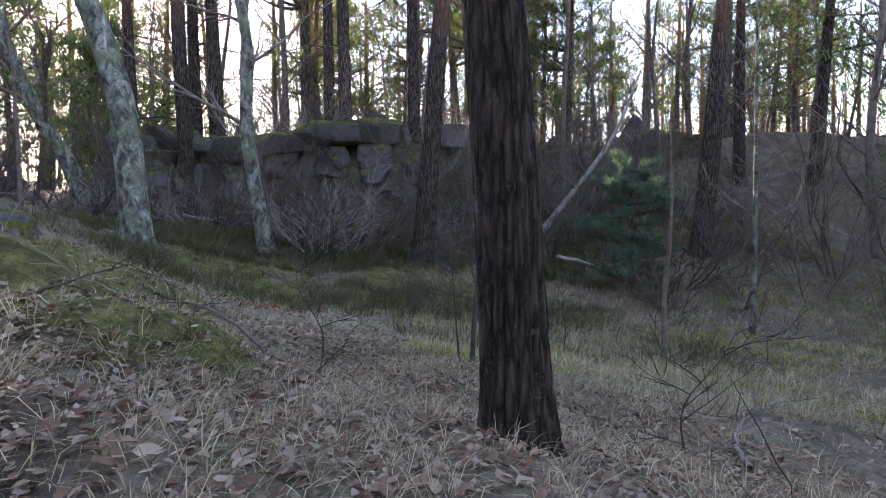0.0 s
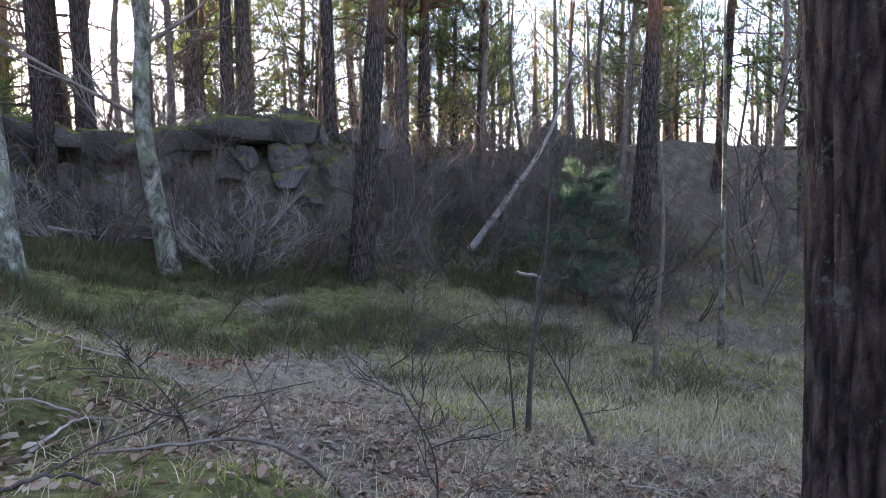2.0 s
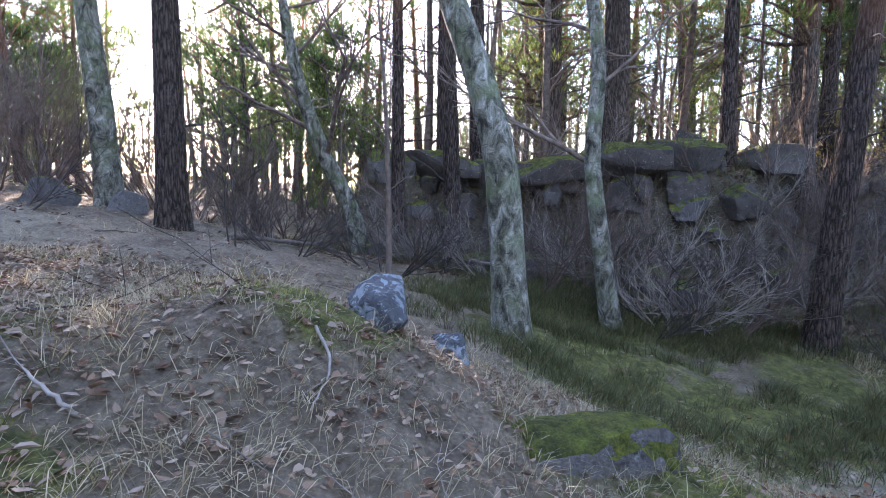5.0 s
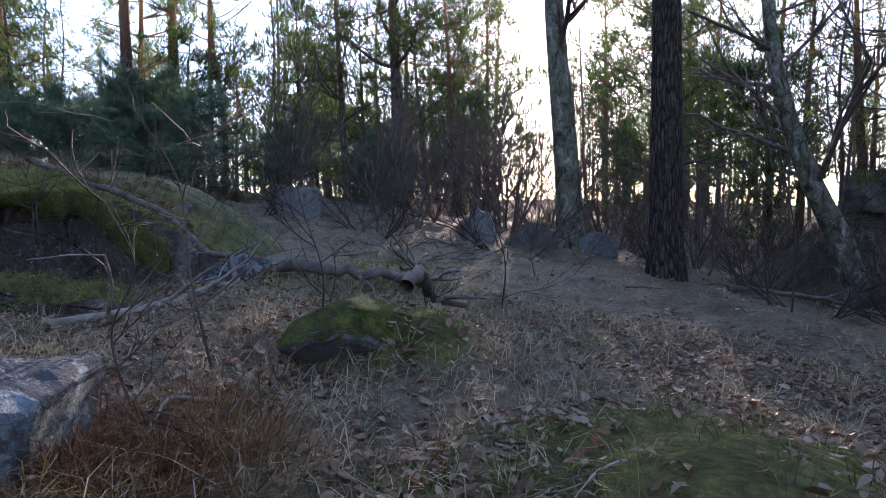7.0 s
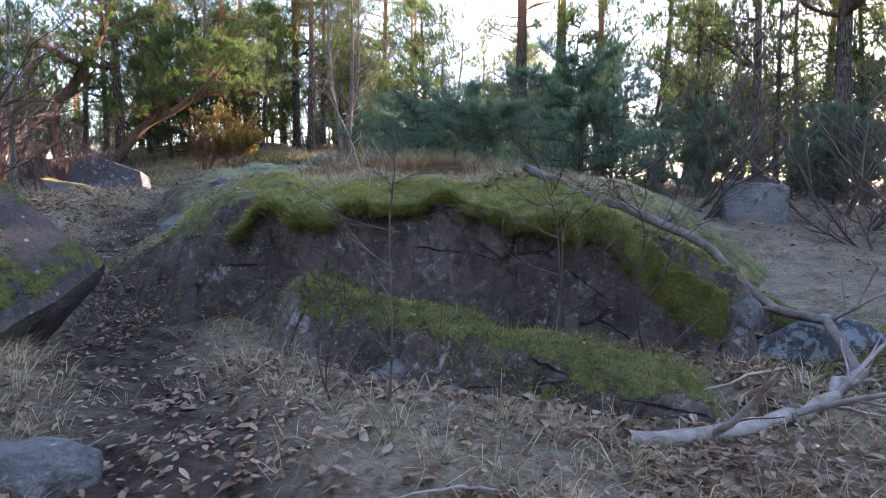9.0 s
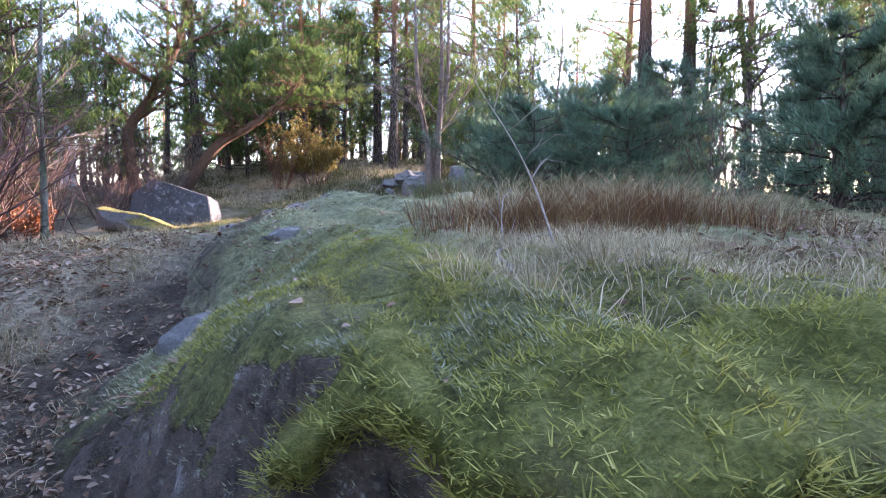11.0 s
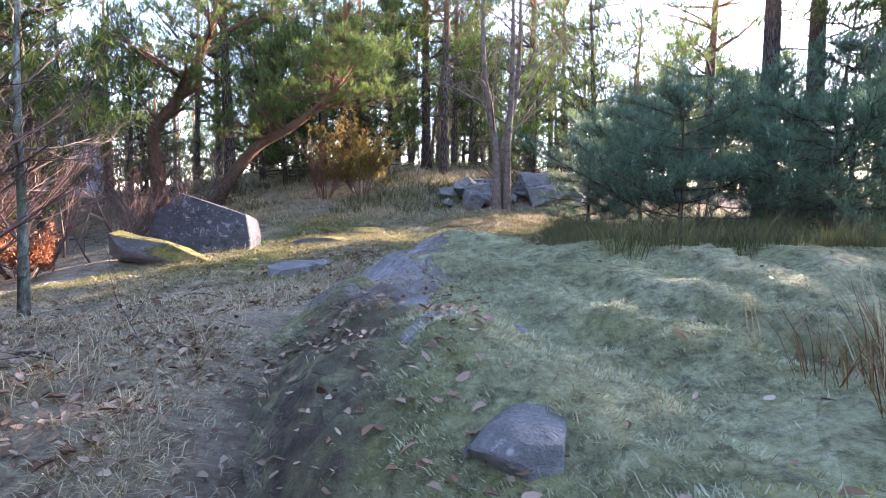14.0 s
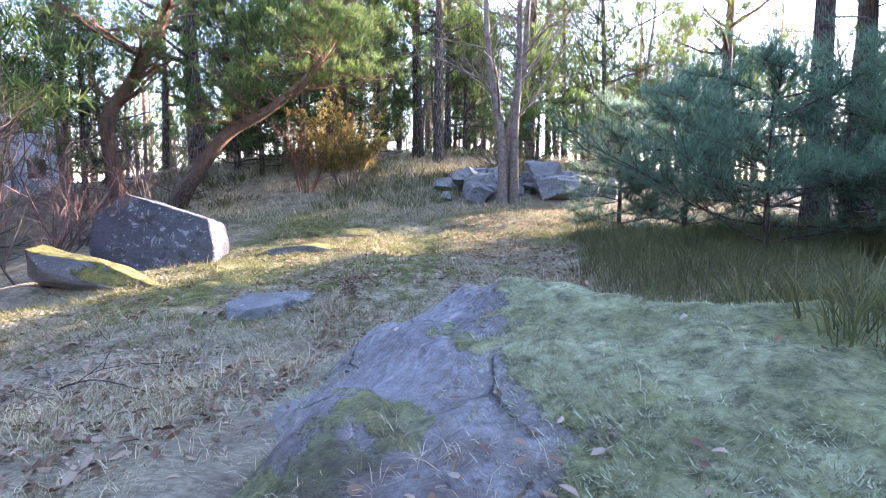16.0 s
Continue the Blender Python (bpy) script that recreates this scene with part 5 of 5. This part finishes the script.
fallen("fallen_branch", ((3.3, -19.3, 0.02), (3.0, -18.9, 0.12), (2.8, -18.3, 0.03)), 0.014, DEAD, "thin bent twig on the leaves", 6, 1)
fallen("fallen_branch", ((10.8, -9.2, 0.05), (11.8, -10.2, 0.1), (12.6, -11.4, 0.06)), 0.05, DEAD, "dead branch on the bank", 7, 4)
fallen("fallen_branch", ((5.6, -7.3, 0.04), (6.6, -6.9, 0.08), (7.5, -6.9, 0.05)), 0.03, DEAD, "dead twiggy branch in the dry grass", 8, 5)
fallen("fallen_branch", ((14.6, -13.0, 0.3), (15.2, -14.4, 0.3), (15.6, -15.6, 0.2)), 0.04, TWIG_PALE, "bare fallen branch below the rock bank", 9, 8)
fallen("fallen_branch", ((11.4, -22.8, 0.9), (12.2, -24.0, 0.5), (13.4, -25.4, 0.4)), 0.04, TWIG_PALE, "pale dead branch leaning in the hollow", 10, 6)
fallen("fallen_branch", ((2.6, -22.5, 0.03), (3.6, -22.9, 0.05), (4.6, -23.6, 0.03)), 0.02, DEAD, "thin dead branch in the grass", 11, 3)
rng = random.Random(31)
put(bare_tree("sapling", [(0, 0, 0), (-0.15, 0.25, 0.35), (-0.4, 0.7, 0.95)], 0.007, 48, "thin pale bare sapling over the heather", TWIG_PALE, 5, 0.35, 1, 0.4, 5, category="sapling", twig=TWIG_PALE, kids=3), 0.95, -3.7)
for k in range(110):
    y = rng.uniform(-25, 4)
    x = path_line(y) + rng.choice((rng.uniform(0.6, 8), rng.uniform(0.6, 5), rng.uniform(-4, -0.6)))
    a, ln = rng.uniform(0, 6.28), rng.uniform(0.3, 0.9)
    if outcrop_height(x, y)[1] > 0.2:
        continue
    dx, dy = ln * math.cos(a) / 2, ln * math.sin(a) / 2
    fallen("fallen_twig", ((x - dx, y - dy, 0.01), (x + rng.gauss(0, 0.05), y + rng.gauss(0, 0.05), 0.05), (x + dx, y + dy, 0.015)), rng.uniform(0.004, 0.012), (DEAD, TWIG_DARK, TWIG_PALE)[k % 3], "dead twig lying on the forest floor", 700 + k, 1)


# ---- what covers the floor ----
RNG = np.random.RandomState(5)


def surface(x, y):
    return np.maximum(land(x, y), outcrop_height(x, y)[0])


def scatter(count, lo, hi, keep):
    """Places between two corners, thinned by a likelihood."""
    x, y = RNG.uniform(lo[0], hi[0], count), RNG.uniform(lo[1], hi[1], count)
    ok = RNG.uniform(0, 1, count) < keep(x, y)
    x, y = x[ok], y[ok]
    return x, y, surface(x, y)


def blades(name, x, y, z, per, length, width, lean, material, label, droop=0.5, wide=0.06, short=False):
    """Tufts of bent blades, two quads each, or one where short."""
    n = len(x) * per
    cx, cy, cz = (np.repeat(c, per) for c in (x, y, z))
    a = RNG.uniform(0, 2 * math.pi, n)
    r = wide * np.sqrt(RNG.uniform(0, 1, n))
    size = np.repeat(RNG.uniform(0.6, 1.3, len(x)), per) * RNG.uniform(0.5, 1.2, n) * length
    tilt = lean * RNG.uniform(0.2, 1.3, n)
    d = np.stack([np.cos(a) * np.sin(tilt), np.sin(a) * np.sin(tilt), np.cos(tilt)], -1)
    out = np.stack([np.cos(a), np.sin(a), 0 * a], -1)
    p0 = np.stack([cx + r * np.cos(a), cy + r * np.sin(a), cz - 0.01], -1)
    p1 = p0 + d * size[:, None] * 0.55
    d2 = d + out * droop * RNG.uniform(0.3, 1.6, n)[:, None]
    d2[:, 2] -= 0.35 * droop
    p2 = p1 + d2 / np.linalg.norm(d2, axis=1)[:, None] * size[:, None] * 0.5
    b = RNG.uniform(0, 2 * math.pi, n)
    side = np.stack([np.cos(b), np.sin(b), 0 * b], -1) * width
    v = np.stack([p0 - side, p0 + side, p1 - side * 0.8, p1 + side * 0.8, p2 - side * 0.2, p2 + side * 0.2], 1).reshape(-1, 3)
    k = np.arange(n)[:, None] * 6
    f = np.concatenate([k + np.array([[0, 1, 3, 2]]), k + np.array([[2, 3, 5, 4]])])
    if short:
        v = np.stack([p0 - side, p0 + side, p2 + side * 0.3, p2 - side * 0.3], 1).reshape(-1, 3)
        f = np.arange(4 * n).reshape(-1, 4)
    return solid(name, quads(name, v, f, material, True), Matrix(), label, "ground cover", kind="stuff")


def leaves(name, x, y, z, size, material, label):
    """Fallen leaves: a lobed blade folded along its rib."""
    n = len(x)
    a = RNG.uniform(0, 2 * math.pi, n)
    s = size * RNG.uniform(0.5, 1.25, n)
    u = np.stack([np.cos(a), np.sin(a), RNG.normal(0, 0.3, n)], -1)
    w = np.stack([-np.sin(a), np.cos(a), RNG.normal(0, 0.3, n)], -1)
    up = np.array([0, 0, 1.0])
    c = np.stack([x, y, z + 0.012 + RNG.uniform(0, 0.02, n)], -1)
    fold = RNG.uniform(-0.15, 0.5, n)[:, None]
    S = s[:, None]
    rib0, rib1, rib2 = c - u * S, c + 0.12 * up * S * fold, c + u * S * 0.95 + up * S * RNG.uniform(-0.1, 0.35, n)[:, None]
    l1, l2 = c - u * S * 0.3 + w * S * 0.42 + up * S * fold, c + u * S * 0.5 + w * S * 0.5 + up * S * fold
    r1, r2 = c - u * S * 0.3 - w * S * 0.42 + up * S * fold, c + u * S * 0.5 - w * S * 0.5 + up * S * fold
    v = np.stack([rib0, rib1, rib2, l1, l2, r1, r2], 1).reshape(-1, 3)
    k = np.arange(n)[:, None] * 7
    f = np.concatenate([k + np.array([[0, 3, 4, 1]]), k + np.array([[0, 1, 6, 5]])])
    # the tip: a kite of its own
    t = np.concatenate([k + np.array([[1, 4, 2, 6]])])
    return solid(name, quads(name, v, np.concatenate([f, t]), material, False), Matrix(), label, "ground cover", kind="stuff")


def along(x, y):
    """Likelihood by nearness to the way."""
    d = x - path_line(y)
    return np.where(d > 0, 1 - 0.85 * smooth(3, 10, d), 1 - smooth(1.5, 5, -d))


def clump(x, y, s, seed, a=0.45, b=0.62):
    return smooth(a, b, fbm(x * s, y * s, seed, 3))


def off_rock(x, y):
    return 1 - smooth(0.15, 0.5, outcrop_height(x, y)[1])


LO, HI = (-6, -27), (19, 15)
x, y, z = scatter(230000, LO, HI, lambda x, y: along(x, y) * (1 - 0.8 * smooth(0.5, 0.85, zones(x, y)[0])) * (1 - 0.6 * path_mask(x, y)) * (0.15 + 0.85 * clump(x, y, 0.5, 51)) * (0.02 + 0.98 * off_rock(x, y)))
leaves("leaf_litter", x, y, z, 0.036, LITTER, "brown dead leaves strewn over the forest floor")
x, y, z = scatter(9000, LO, HI, lambda x, y: along(x, y) * clump(x, y, 0.6, 52, 0.55, 0.68) * off_rock(x, y))
leaves("red_leaf_litter", x, y, z, 0.036, RED_LITTER, "reddish dead leaves in drifts")
x, y, z = scatter(42000, LO, HI, lambda x, y: along(x, y) * zones(x, y)[1] * clump(x, y, 0.7, 53, 0.4, 0.6) * off_rock(x, y) * (1 - 0.9 * path_mask(x, y)))
blades("dry_grass", x, y, z, 9, 0.2, 0.0026, 0.9, STRAW, "pale dry grass lying in tufts", 1.1)
x, y, z = scatter(34000, LO, HI, lambda x, y: along(x, y) * smooth(0.3, 0.6, zones(x, y)[0]) * clump(x, y, 0.9, 54, 0.35, 0.6) * off_rock(x, y))
blades("green_grass", x, y, z, 9, 0.15, 0.0026, 0.8, GREEN, "short green grass and sedge tufts", 0.9)
x, y, z = scatter(16000, (7, -25), (16, -11), lambda x, y: smooth(6.6, 11.0, x + 2.0 * (noise2(x * 0.8, y * 0.8, 33) - 0.5)) * (1 - smooth(13.5, 15.5, x)) * (1 - smooth(-14.5, -12.0, y)) * clump(x, y, 0.7, 55, 0.38, 0.6))
blades("blueberry_shrubs", x, y, z, 12, 0.24, 0.005, 0.55, HEATH, "dark green blueberry shrubs in the hollow", 0.5, 0.12)
x, y, z = scatter(7000, (0.2, 1.0), (9, 9.5), lambda x, y: smooth(0.2, 1.2, x - 0.12 * (y - 2) + 0.6 * noise2(x, y, 3)) * clump(x, y, 0.6, 56, 0.2, 0.4) * (1 - smooth(6.5, 8.5, x)))
blades("blueberry_shrubs", x, y, z, 13, 0.26, 0.004, 0.45, HEATH, "dark green heath shrubs under the young pines", 0.4, 0.1)
x, y, z = scatter(5200, (0.2, -3.4), (4.2, -0.4), lambda x, y: np.exp(-(((x - 1.7) / 1.1) ** 2 + ((y + 1.95) / 0.6) ** 2) * 1.3))
blades("heather", x, y, z, 14, 0.3, 0.0022, 0.5, RUSSET, "russet heather and dry grass hummock", 0.5, 0.1)
x, y, z = scatter(4200, (0.2, -3.2), (4.6, 0.2), lambda x, y: np.exp(-(((x - 1.9) / 1.2) ** 2 + ((y + 1.6) / 0.6) ** 2) * 1.3))
blades("tall_grass", x, y, z, 8, 0.38, 0.0022, 0.45, STRAW, "tall yellowed grass on the hummock", 0.6, 0.1)
x, y, z = scatter(9000, (14, -30), (21, -8), lambda x, y: clump(x, y, 0.6, 59, 0.35, 0.55))
blades("blueberry_shrubs", x, y, z, 9, 0.26, 0.006, 0.6, HEATH, "dark green shrubs and moss on the rock bank", 0.5, 0.14)
# moss: short dense shoots
x, y, z = scatter(190000, (-3, -5), (5.5, 5), lambda x, y: smooth(0.3, 0.6, outcrop_height(x, y)[1]) * (0.1 + 0.9 * clump(x, y, 0.9, 57, 0.42, 0.52)) * (1 - path_mask(x, y)) * (1 - 0.8 * bare_rock(x, y)) * smooth(-4.6, -2.4, y))
blades("moss_cushions", x, y, z, 6, 0.027, 0.0028, 1.0, PALE_MOSS, "frosted pale green moss over the outcrop", 0.6, 0.045, True)
x, y, z = scatter(70000, LO, (9, 3), lambda x, y: along(x, y) * smooth(0.45, 0.75, zones(x, y)[0]) * clump(x, y, 1.1, 58, 0.3, 0.55))
blades("moss_cushions", x, y, z, 5, 0.05, 0.003, 0.8, MOSS, "yellow-green moss cushions", 0.5, 0.045, True)

x, y, z = scatter(14000, (4.5, -31), (17, -20), lambda x, y: 0.25 + 0.75 * clump(x, y, 0.6, 64))
blades("dry_grass", x, y, z, 8, 0.24, 0.004, 1.0, STRAW, "dry grass at the hollow's far end", 1.1, 0.09)
x, y, z = scatter(9000, (5, -31), (17, -20), lambda x, y: clump(x, y, 0.45, 65, 0.5, 0.62))
blades("moss_cushions", x, y, z, 8, 0.1, 0.006, 0.8, MOSS, "sunlit yellow-green moss in the hollow", 0.6, 0.1)
x, y, z = scatter(26000, (-7, 3.5), (3, 16), lambda x, y: 0.2 + 0.8 * clump(x, y, 0.5, 66, 0.4, 0.6))
blades("green_grass", x, y, z, 6, 0.09, 0.004, 1.0, GREEN, "short yellow-green grass of the clearing", 0.9, 0.08, True)
x, y, z = scatter(160, (-0.95, -2.9), (-0.3, -2.2), lambda x, y: np.exp(-(((x + 0.6) / 0.25) ** 2 + ((y + 2.5) / 0.2) ** 2)))
blades("russet_grass", x, y, z, 10, 0.055, 0.003, 1.1, RUSSET, "matted brown grass on bare peat", 1.2, 0.06)
x, y, z = scatter(5200, (0.1, -5.0), (4.2, -1.2), lambda x, y: smooth(0.2, 0.7, x + 0.5 * (noise2(x * 2, y * 2, 8) - 0.5)) * clump(x, y, 1.0, 67, 0.3, 0.55) * (1 - 0.8 * smooth(-4.2, -4.8, y)))
blades("dry_grass", x, y, z, 10, 0.17, 0.002, 1.1, STRAW, "matted dry grass beside the heather", 1.4, 0.07)
x, y, z = scatter(9000, (0.1, -5.0), (4.2, -1.2), lambda x, y: smooth(0.2, 0.7, x) * clump(x, y, 0.9, 68, 0.4, 0.6))
leaves("leaf_litter", x, y, z, 0.032, LITTER, "dead leaves caught beside the heather")
x, y, z = scatter(1200, (6.2, -18.4), (7.8, -17.0), lambda x, y: np.exp(-(((x - 6.95) / 0.5) ** 2 + ((y + 17.7) / 0.4) ** 2)))
leaves("red_leaf_litter", x, y, z, 0.04, RED_LITTER, "drift of red-brown leaves in the hollow")
x, y, z = scatter(16000, (0.2, -7.2), (6.5, -4.2), lambda x, y: smooth(0.3, 0.6, outcrop_height(x, y)[1]) * smooth(1.9, 2.3, surface(x, y) + 0.5 * noise2(x * 2, y * 2, 6) + 0.75 * (y < -5.6)))
blades("moss_cushions", x, y, z, 6, 0.03, 0.003, 0.9, MOSS, "bright green moss along the outcrop's rim", 0.6, 0.045, True)
x, y, z = scatter(45000, (-1.8, -5.6), (1.2, -2.0), lambda x, y: smooth(0.25, 0.5, outcrop_height(x, y)[1]) * (0.15 + 0.85 * clump(x, y, 1.1, 69, 0.36, 0.48)) * (1 - 0.7 * smooth(-3.2, -2.0, y)) * (1 - smooth(0.4, 1.1, x)) * (1 - path_mask(x, y)))
split = fbm(x * 1.3, y * 1.3, 70, 2) > 0.5
blades("moss_cushions", x[split], y[split], z[split], 6, 0.02, 0.0026, 1.0, MOSS, "thick bright moss on the outcrop's shoulder", 0.6, 0.035, True)
split = ~split
blades("moss_cushions", x[split], y[split], z[split], 6, 0.02, 0.0026, 1.0, PALE_MOSS, "pale frosted moss on the outcrop's shoulder", 0.6, 0.035, True)
x, y, z = scatter(9000, (-13, 14), (9, 29), lambda x, y: 0.25 + 0.75 * clump(x, y, 0.4, 71))
blades("dry_grass", x, y, z, 6, 0.3, 0.008, 0.9, STRAW, "dry grass on the hill behind the clearing", 0.9, 0.2)
x, y, z = scatter(5000, (-13, 15), (9, 29), lambda x, y: clump(x, y, 0.35, 72, 0.45, 0.6))
blades("blueberry_shrubs", x, y, z, 8, 0.34, 0.01, 0.6, HEATH, "dark green shrubs on the hill", 0.5, 0.2)
pick = RNG.randint(0, CAP[0].size, 5200)
x, y, z = (c.ravel()[pick] + RNG.normal(0, 0.012, 5200) for c in CAP)
blades("moss_cushions", x, y, z, 7, 0.045, 0.0028, 1.2, MOSS, "green moss shoots on the outcrop's overhanging rim", 1.2, 0.03, True)
x, y, z = scatter(2600, (0.2, -7.5), (3.1, -5.3), lambda x, y: smooth(0.4, 0.7, outcrop_height(x, y)[1]) * smooth(-5.4, -5.9, y - 0.3 * x + 0.9))
blades("green_grass", x, y, z, 6, 0.12, 0.002, 1.1, GREEN, "grass and moss tufts hanging from the mossy ledge", 1.4, 0.05)
x, y, z = scatter(42000, (13.5, -30), (22, -9), lambda x, y: smooth(0.3, 0.7, fbm(x * 0.8, y * 0.8, 73, 3) + 0.2))
leaves("leaf_litter", x, y, z, 0.055, LITTER, "dead leaves on the rock bank's slope")
x, y, z = scatter(8000, (-0.6, -10.2), (4.6, -6.0), lambda x, y: off_rock(x, y) * (0.3 + 0.7 * clump(x, y, 1.2, 74)) * (1 - 0.7 * path_mask(x, y)))
leaves("leaf_litter", x, y, z, 0.034, LITTER, "curled brown leaves below the outcrop")
x, y, z = scatter(26000, (-4.5, -4.8), (-0.6, 3.0), lambda x, y: (0.2 + 0.8 * clump(x, y, 0.9, 75)) * (1 - 0.75 * path_mask(x, y)) * off_rock(x, y))
blades("dry_grass", x, y, z, 7, 0.1, 0.0022, 1.3, STRAW, "trampled pale grass beside the trodden path", 1.5, 0.07)
x, y, z = scatter(9000, (-4.2, -5.6), (-0.9, 0.6), lambda x, y: 0.2 + 0.8 * clump(x, y, 1.3, 76))
leaves("leaf_litter", x, y, z, 0.026, LITTER, "small dead leaves trodden into the path")
# the nearest strip, where single leaves and stalks show
def beside(count, reach, keep):
    y = RNG.uniform(-23, 6, count)
    x = path_line(y) - 0.8 + reach * RNG.uniform(0, 1, count) ** 1.5
    ok = RNG.uniform(0, 1, count) < keep(x, y)
    return x[ok], y[ok], surface(x[ok], y[ok])


x, y, z = beside(150000, 6.5, lambda x, y: (1 - 0.85 * smooth(0.5, 0.85, zones(x, y)[0])) * (1 - 0.6 * path_mask(x, y) * smooth(-12, -9, y)) * (0.25 + 0.75 * clump(x, y, 0.8, 61)) * (0.03 + 0.97 * off_rock(x, y)))
leaves("leaf_litter", x, y, z, 0.024, LITTER, "dead leaves beside the path")
x, y, z = beside(30000, 6.5, lambda x, y: (1 - 0.85 * smooth(0.45, 0.8, zones(x, y)[0])) * (0.15 + 0.85 * clump(x, y, 1.1, 62, 0.4, 0.6)) * off_rock(x, y) * (1 - path_mask(x, y)))
blades("dry_grass", x, y, z, 7, 0.2, 0.0022, 1.1, STRAW, "dry bent grass beside the path", 1.4, 0.07)
x, y, z = scatter(4000, (-2.6, -3.2), (4.6, 4.4), lambda x, y: clump(x, y, 1.6, 63, 0.56, 0.66) * smooth(0.2, 0.5, outcrop_height(x, y)[1]))
blades("dry_grass", x, y, z, 7, 0.09, 0.0018, 1.2, STRAW, "dry grass tufts on the outcrop", 1.2, 0.06)
x, y, z = scatter(500, (1.4, -10.9), (2.5, -9.9), lambda x, y: np.exp(-(((x - 1.9) / 0.4) ** 2 + ((y + 10.4) / 0.35) ** 2)))
blades("russet_grass", x, y, z, 14, 0.24, 0.0022, 0.9, RUSSET, "russet dry fern and grass clump on the slope", 1.0, 0.08)


# ---- a house far off between the trees ----
def house(x, y, rz):
    root = thing("house", x, y, height(x, y) - 0.3, rz, "pale blue wooden house far off behind the trees", "house")

    def box(name, size, at, material, parent, label=""):
        bm = bmesh.new()
        bmesh.ops.create_cube(bm, size=1.0)
        for vert in bm.verts:
            vert.co = Vector((vert.co.x * size[0] + at[0], vert.co.y * size[1] + at[1], vert.co.z * size[2] + at[2]))
        bmesh.ops.bevel(bm, geom=bm.edges[:], offset=0.02, segments=1, affect="EDGES")
        mesh = bpy.data.meshes.new(name)
        bm.to_mesh(mesh)
        bm.free()
        mesh.materials.append(material)
        return child(name, mesh, parent, label)

    paint = twig_bark("pale_blue_boards", (0.38, 0.45, 0.52), (0.5, 0.57, 0.63))
    trim = twig_bark("white_paint", (0.7, 0.7, 0.7), (0.8, 0.8, 0.8))
    tile = twig_bark("dark_roof", (0.05, 0.045, 0.045), (0.1, 0.09, 0.085))
    pane = Nodes("window_glass", 0.08, 0.6).m
    pane.node_tree.nodes["Principled BSDF"].inputs["Base Color"].default_value = (0.03, 0.04, 0.05, 1)
    box("wall", (8, 6, 5.4), (0, 0, 2.7), paint, root)
    for s in (-1, 1):
        r = box("roof", (8.8, 4.0, 0.18), (0, 0, 0), tile, root)
        r.matrix_basis = pose(0, s * 1.65, 6.2, -s * 32, 0, 0)
    for wx in (-2.6, 0, 2.6):
        for wz in (1.5, 4.1):
            w = box("window", (1.1, 0.12, 1.3), (wx, -3.02, wz), trim, root)
            box("pane", (0.9, 0.06, 1.1), (wx, -3.08, wz), pane, w)


house(-27.5, 34.5, 30)
put(bush("bush", 1.0, 430, 8, "low bush with red-brown leaves by the brushwood", TWIG, RED_LITTER, 900, 0.9), -8.4, 6.6)
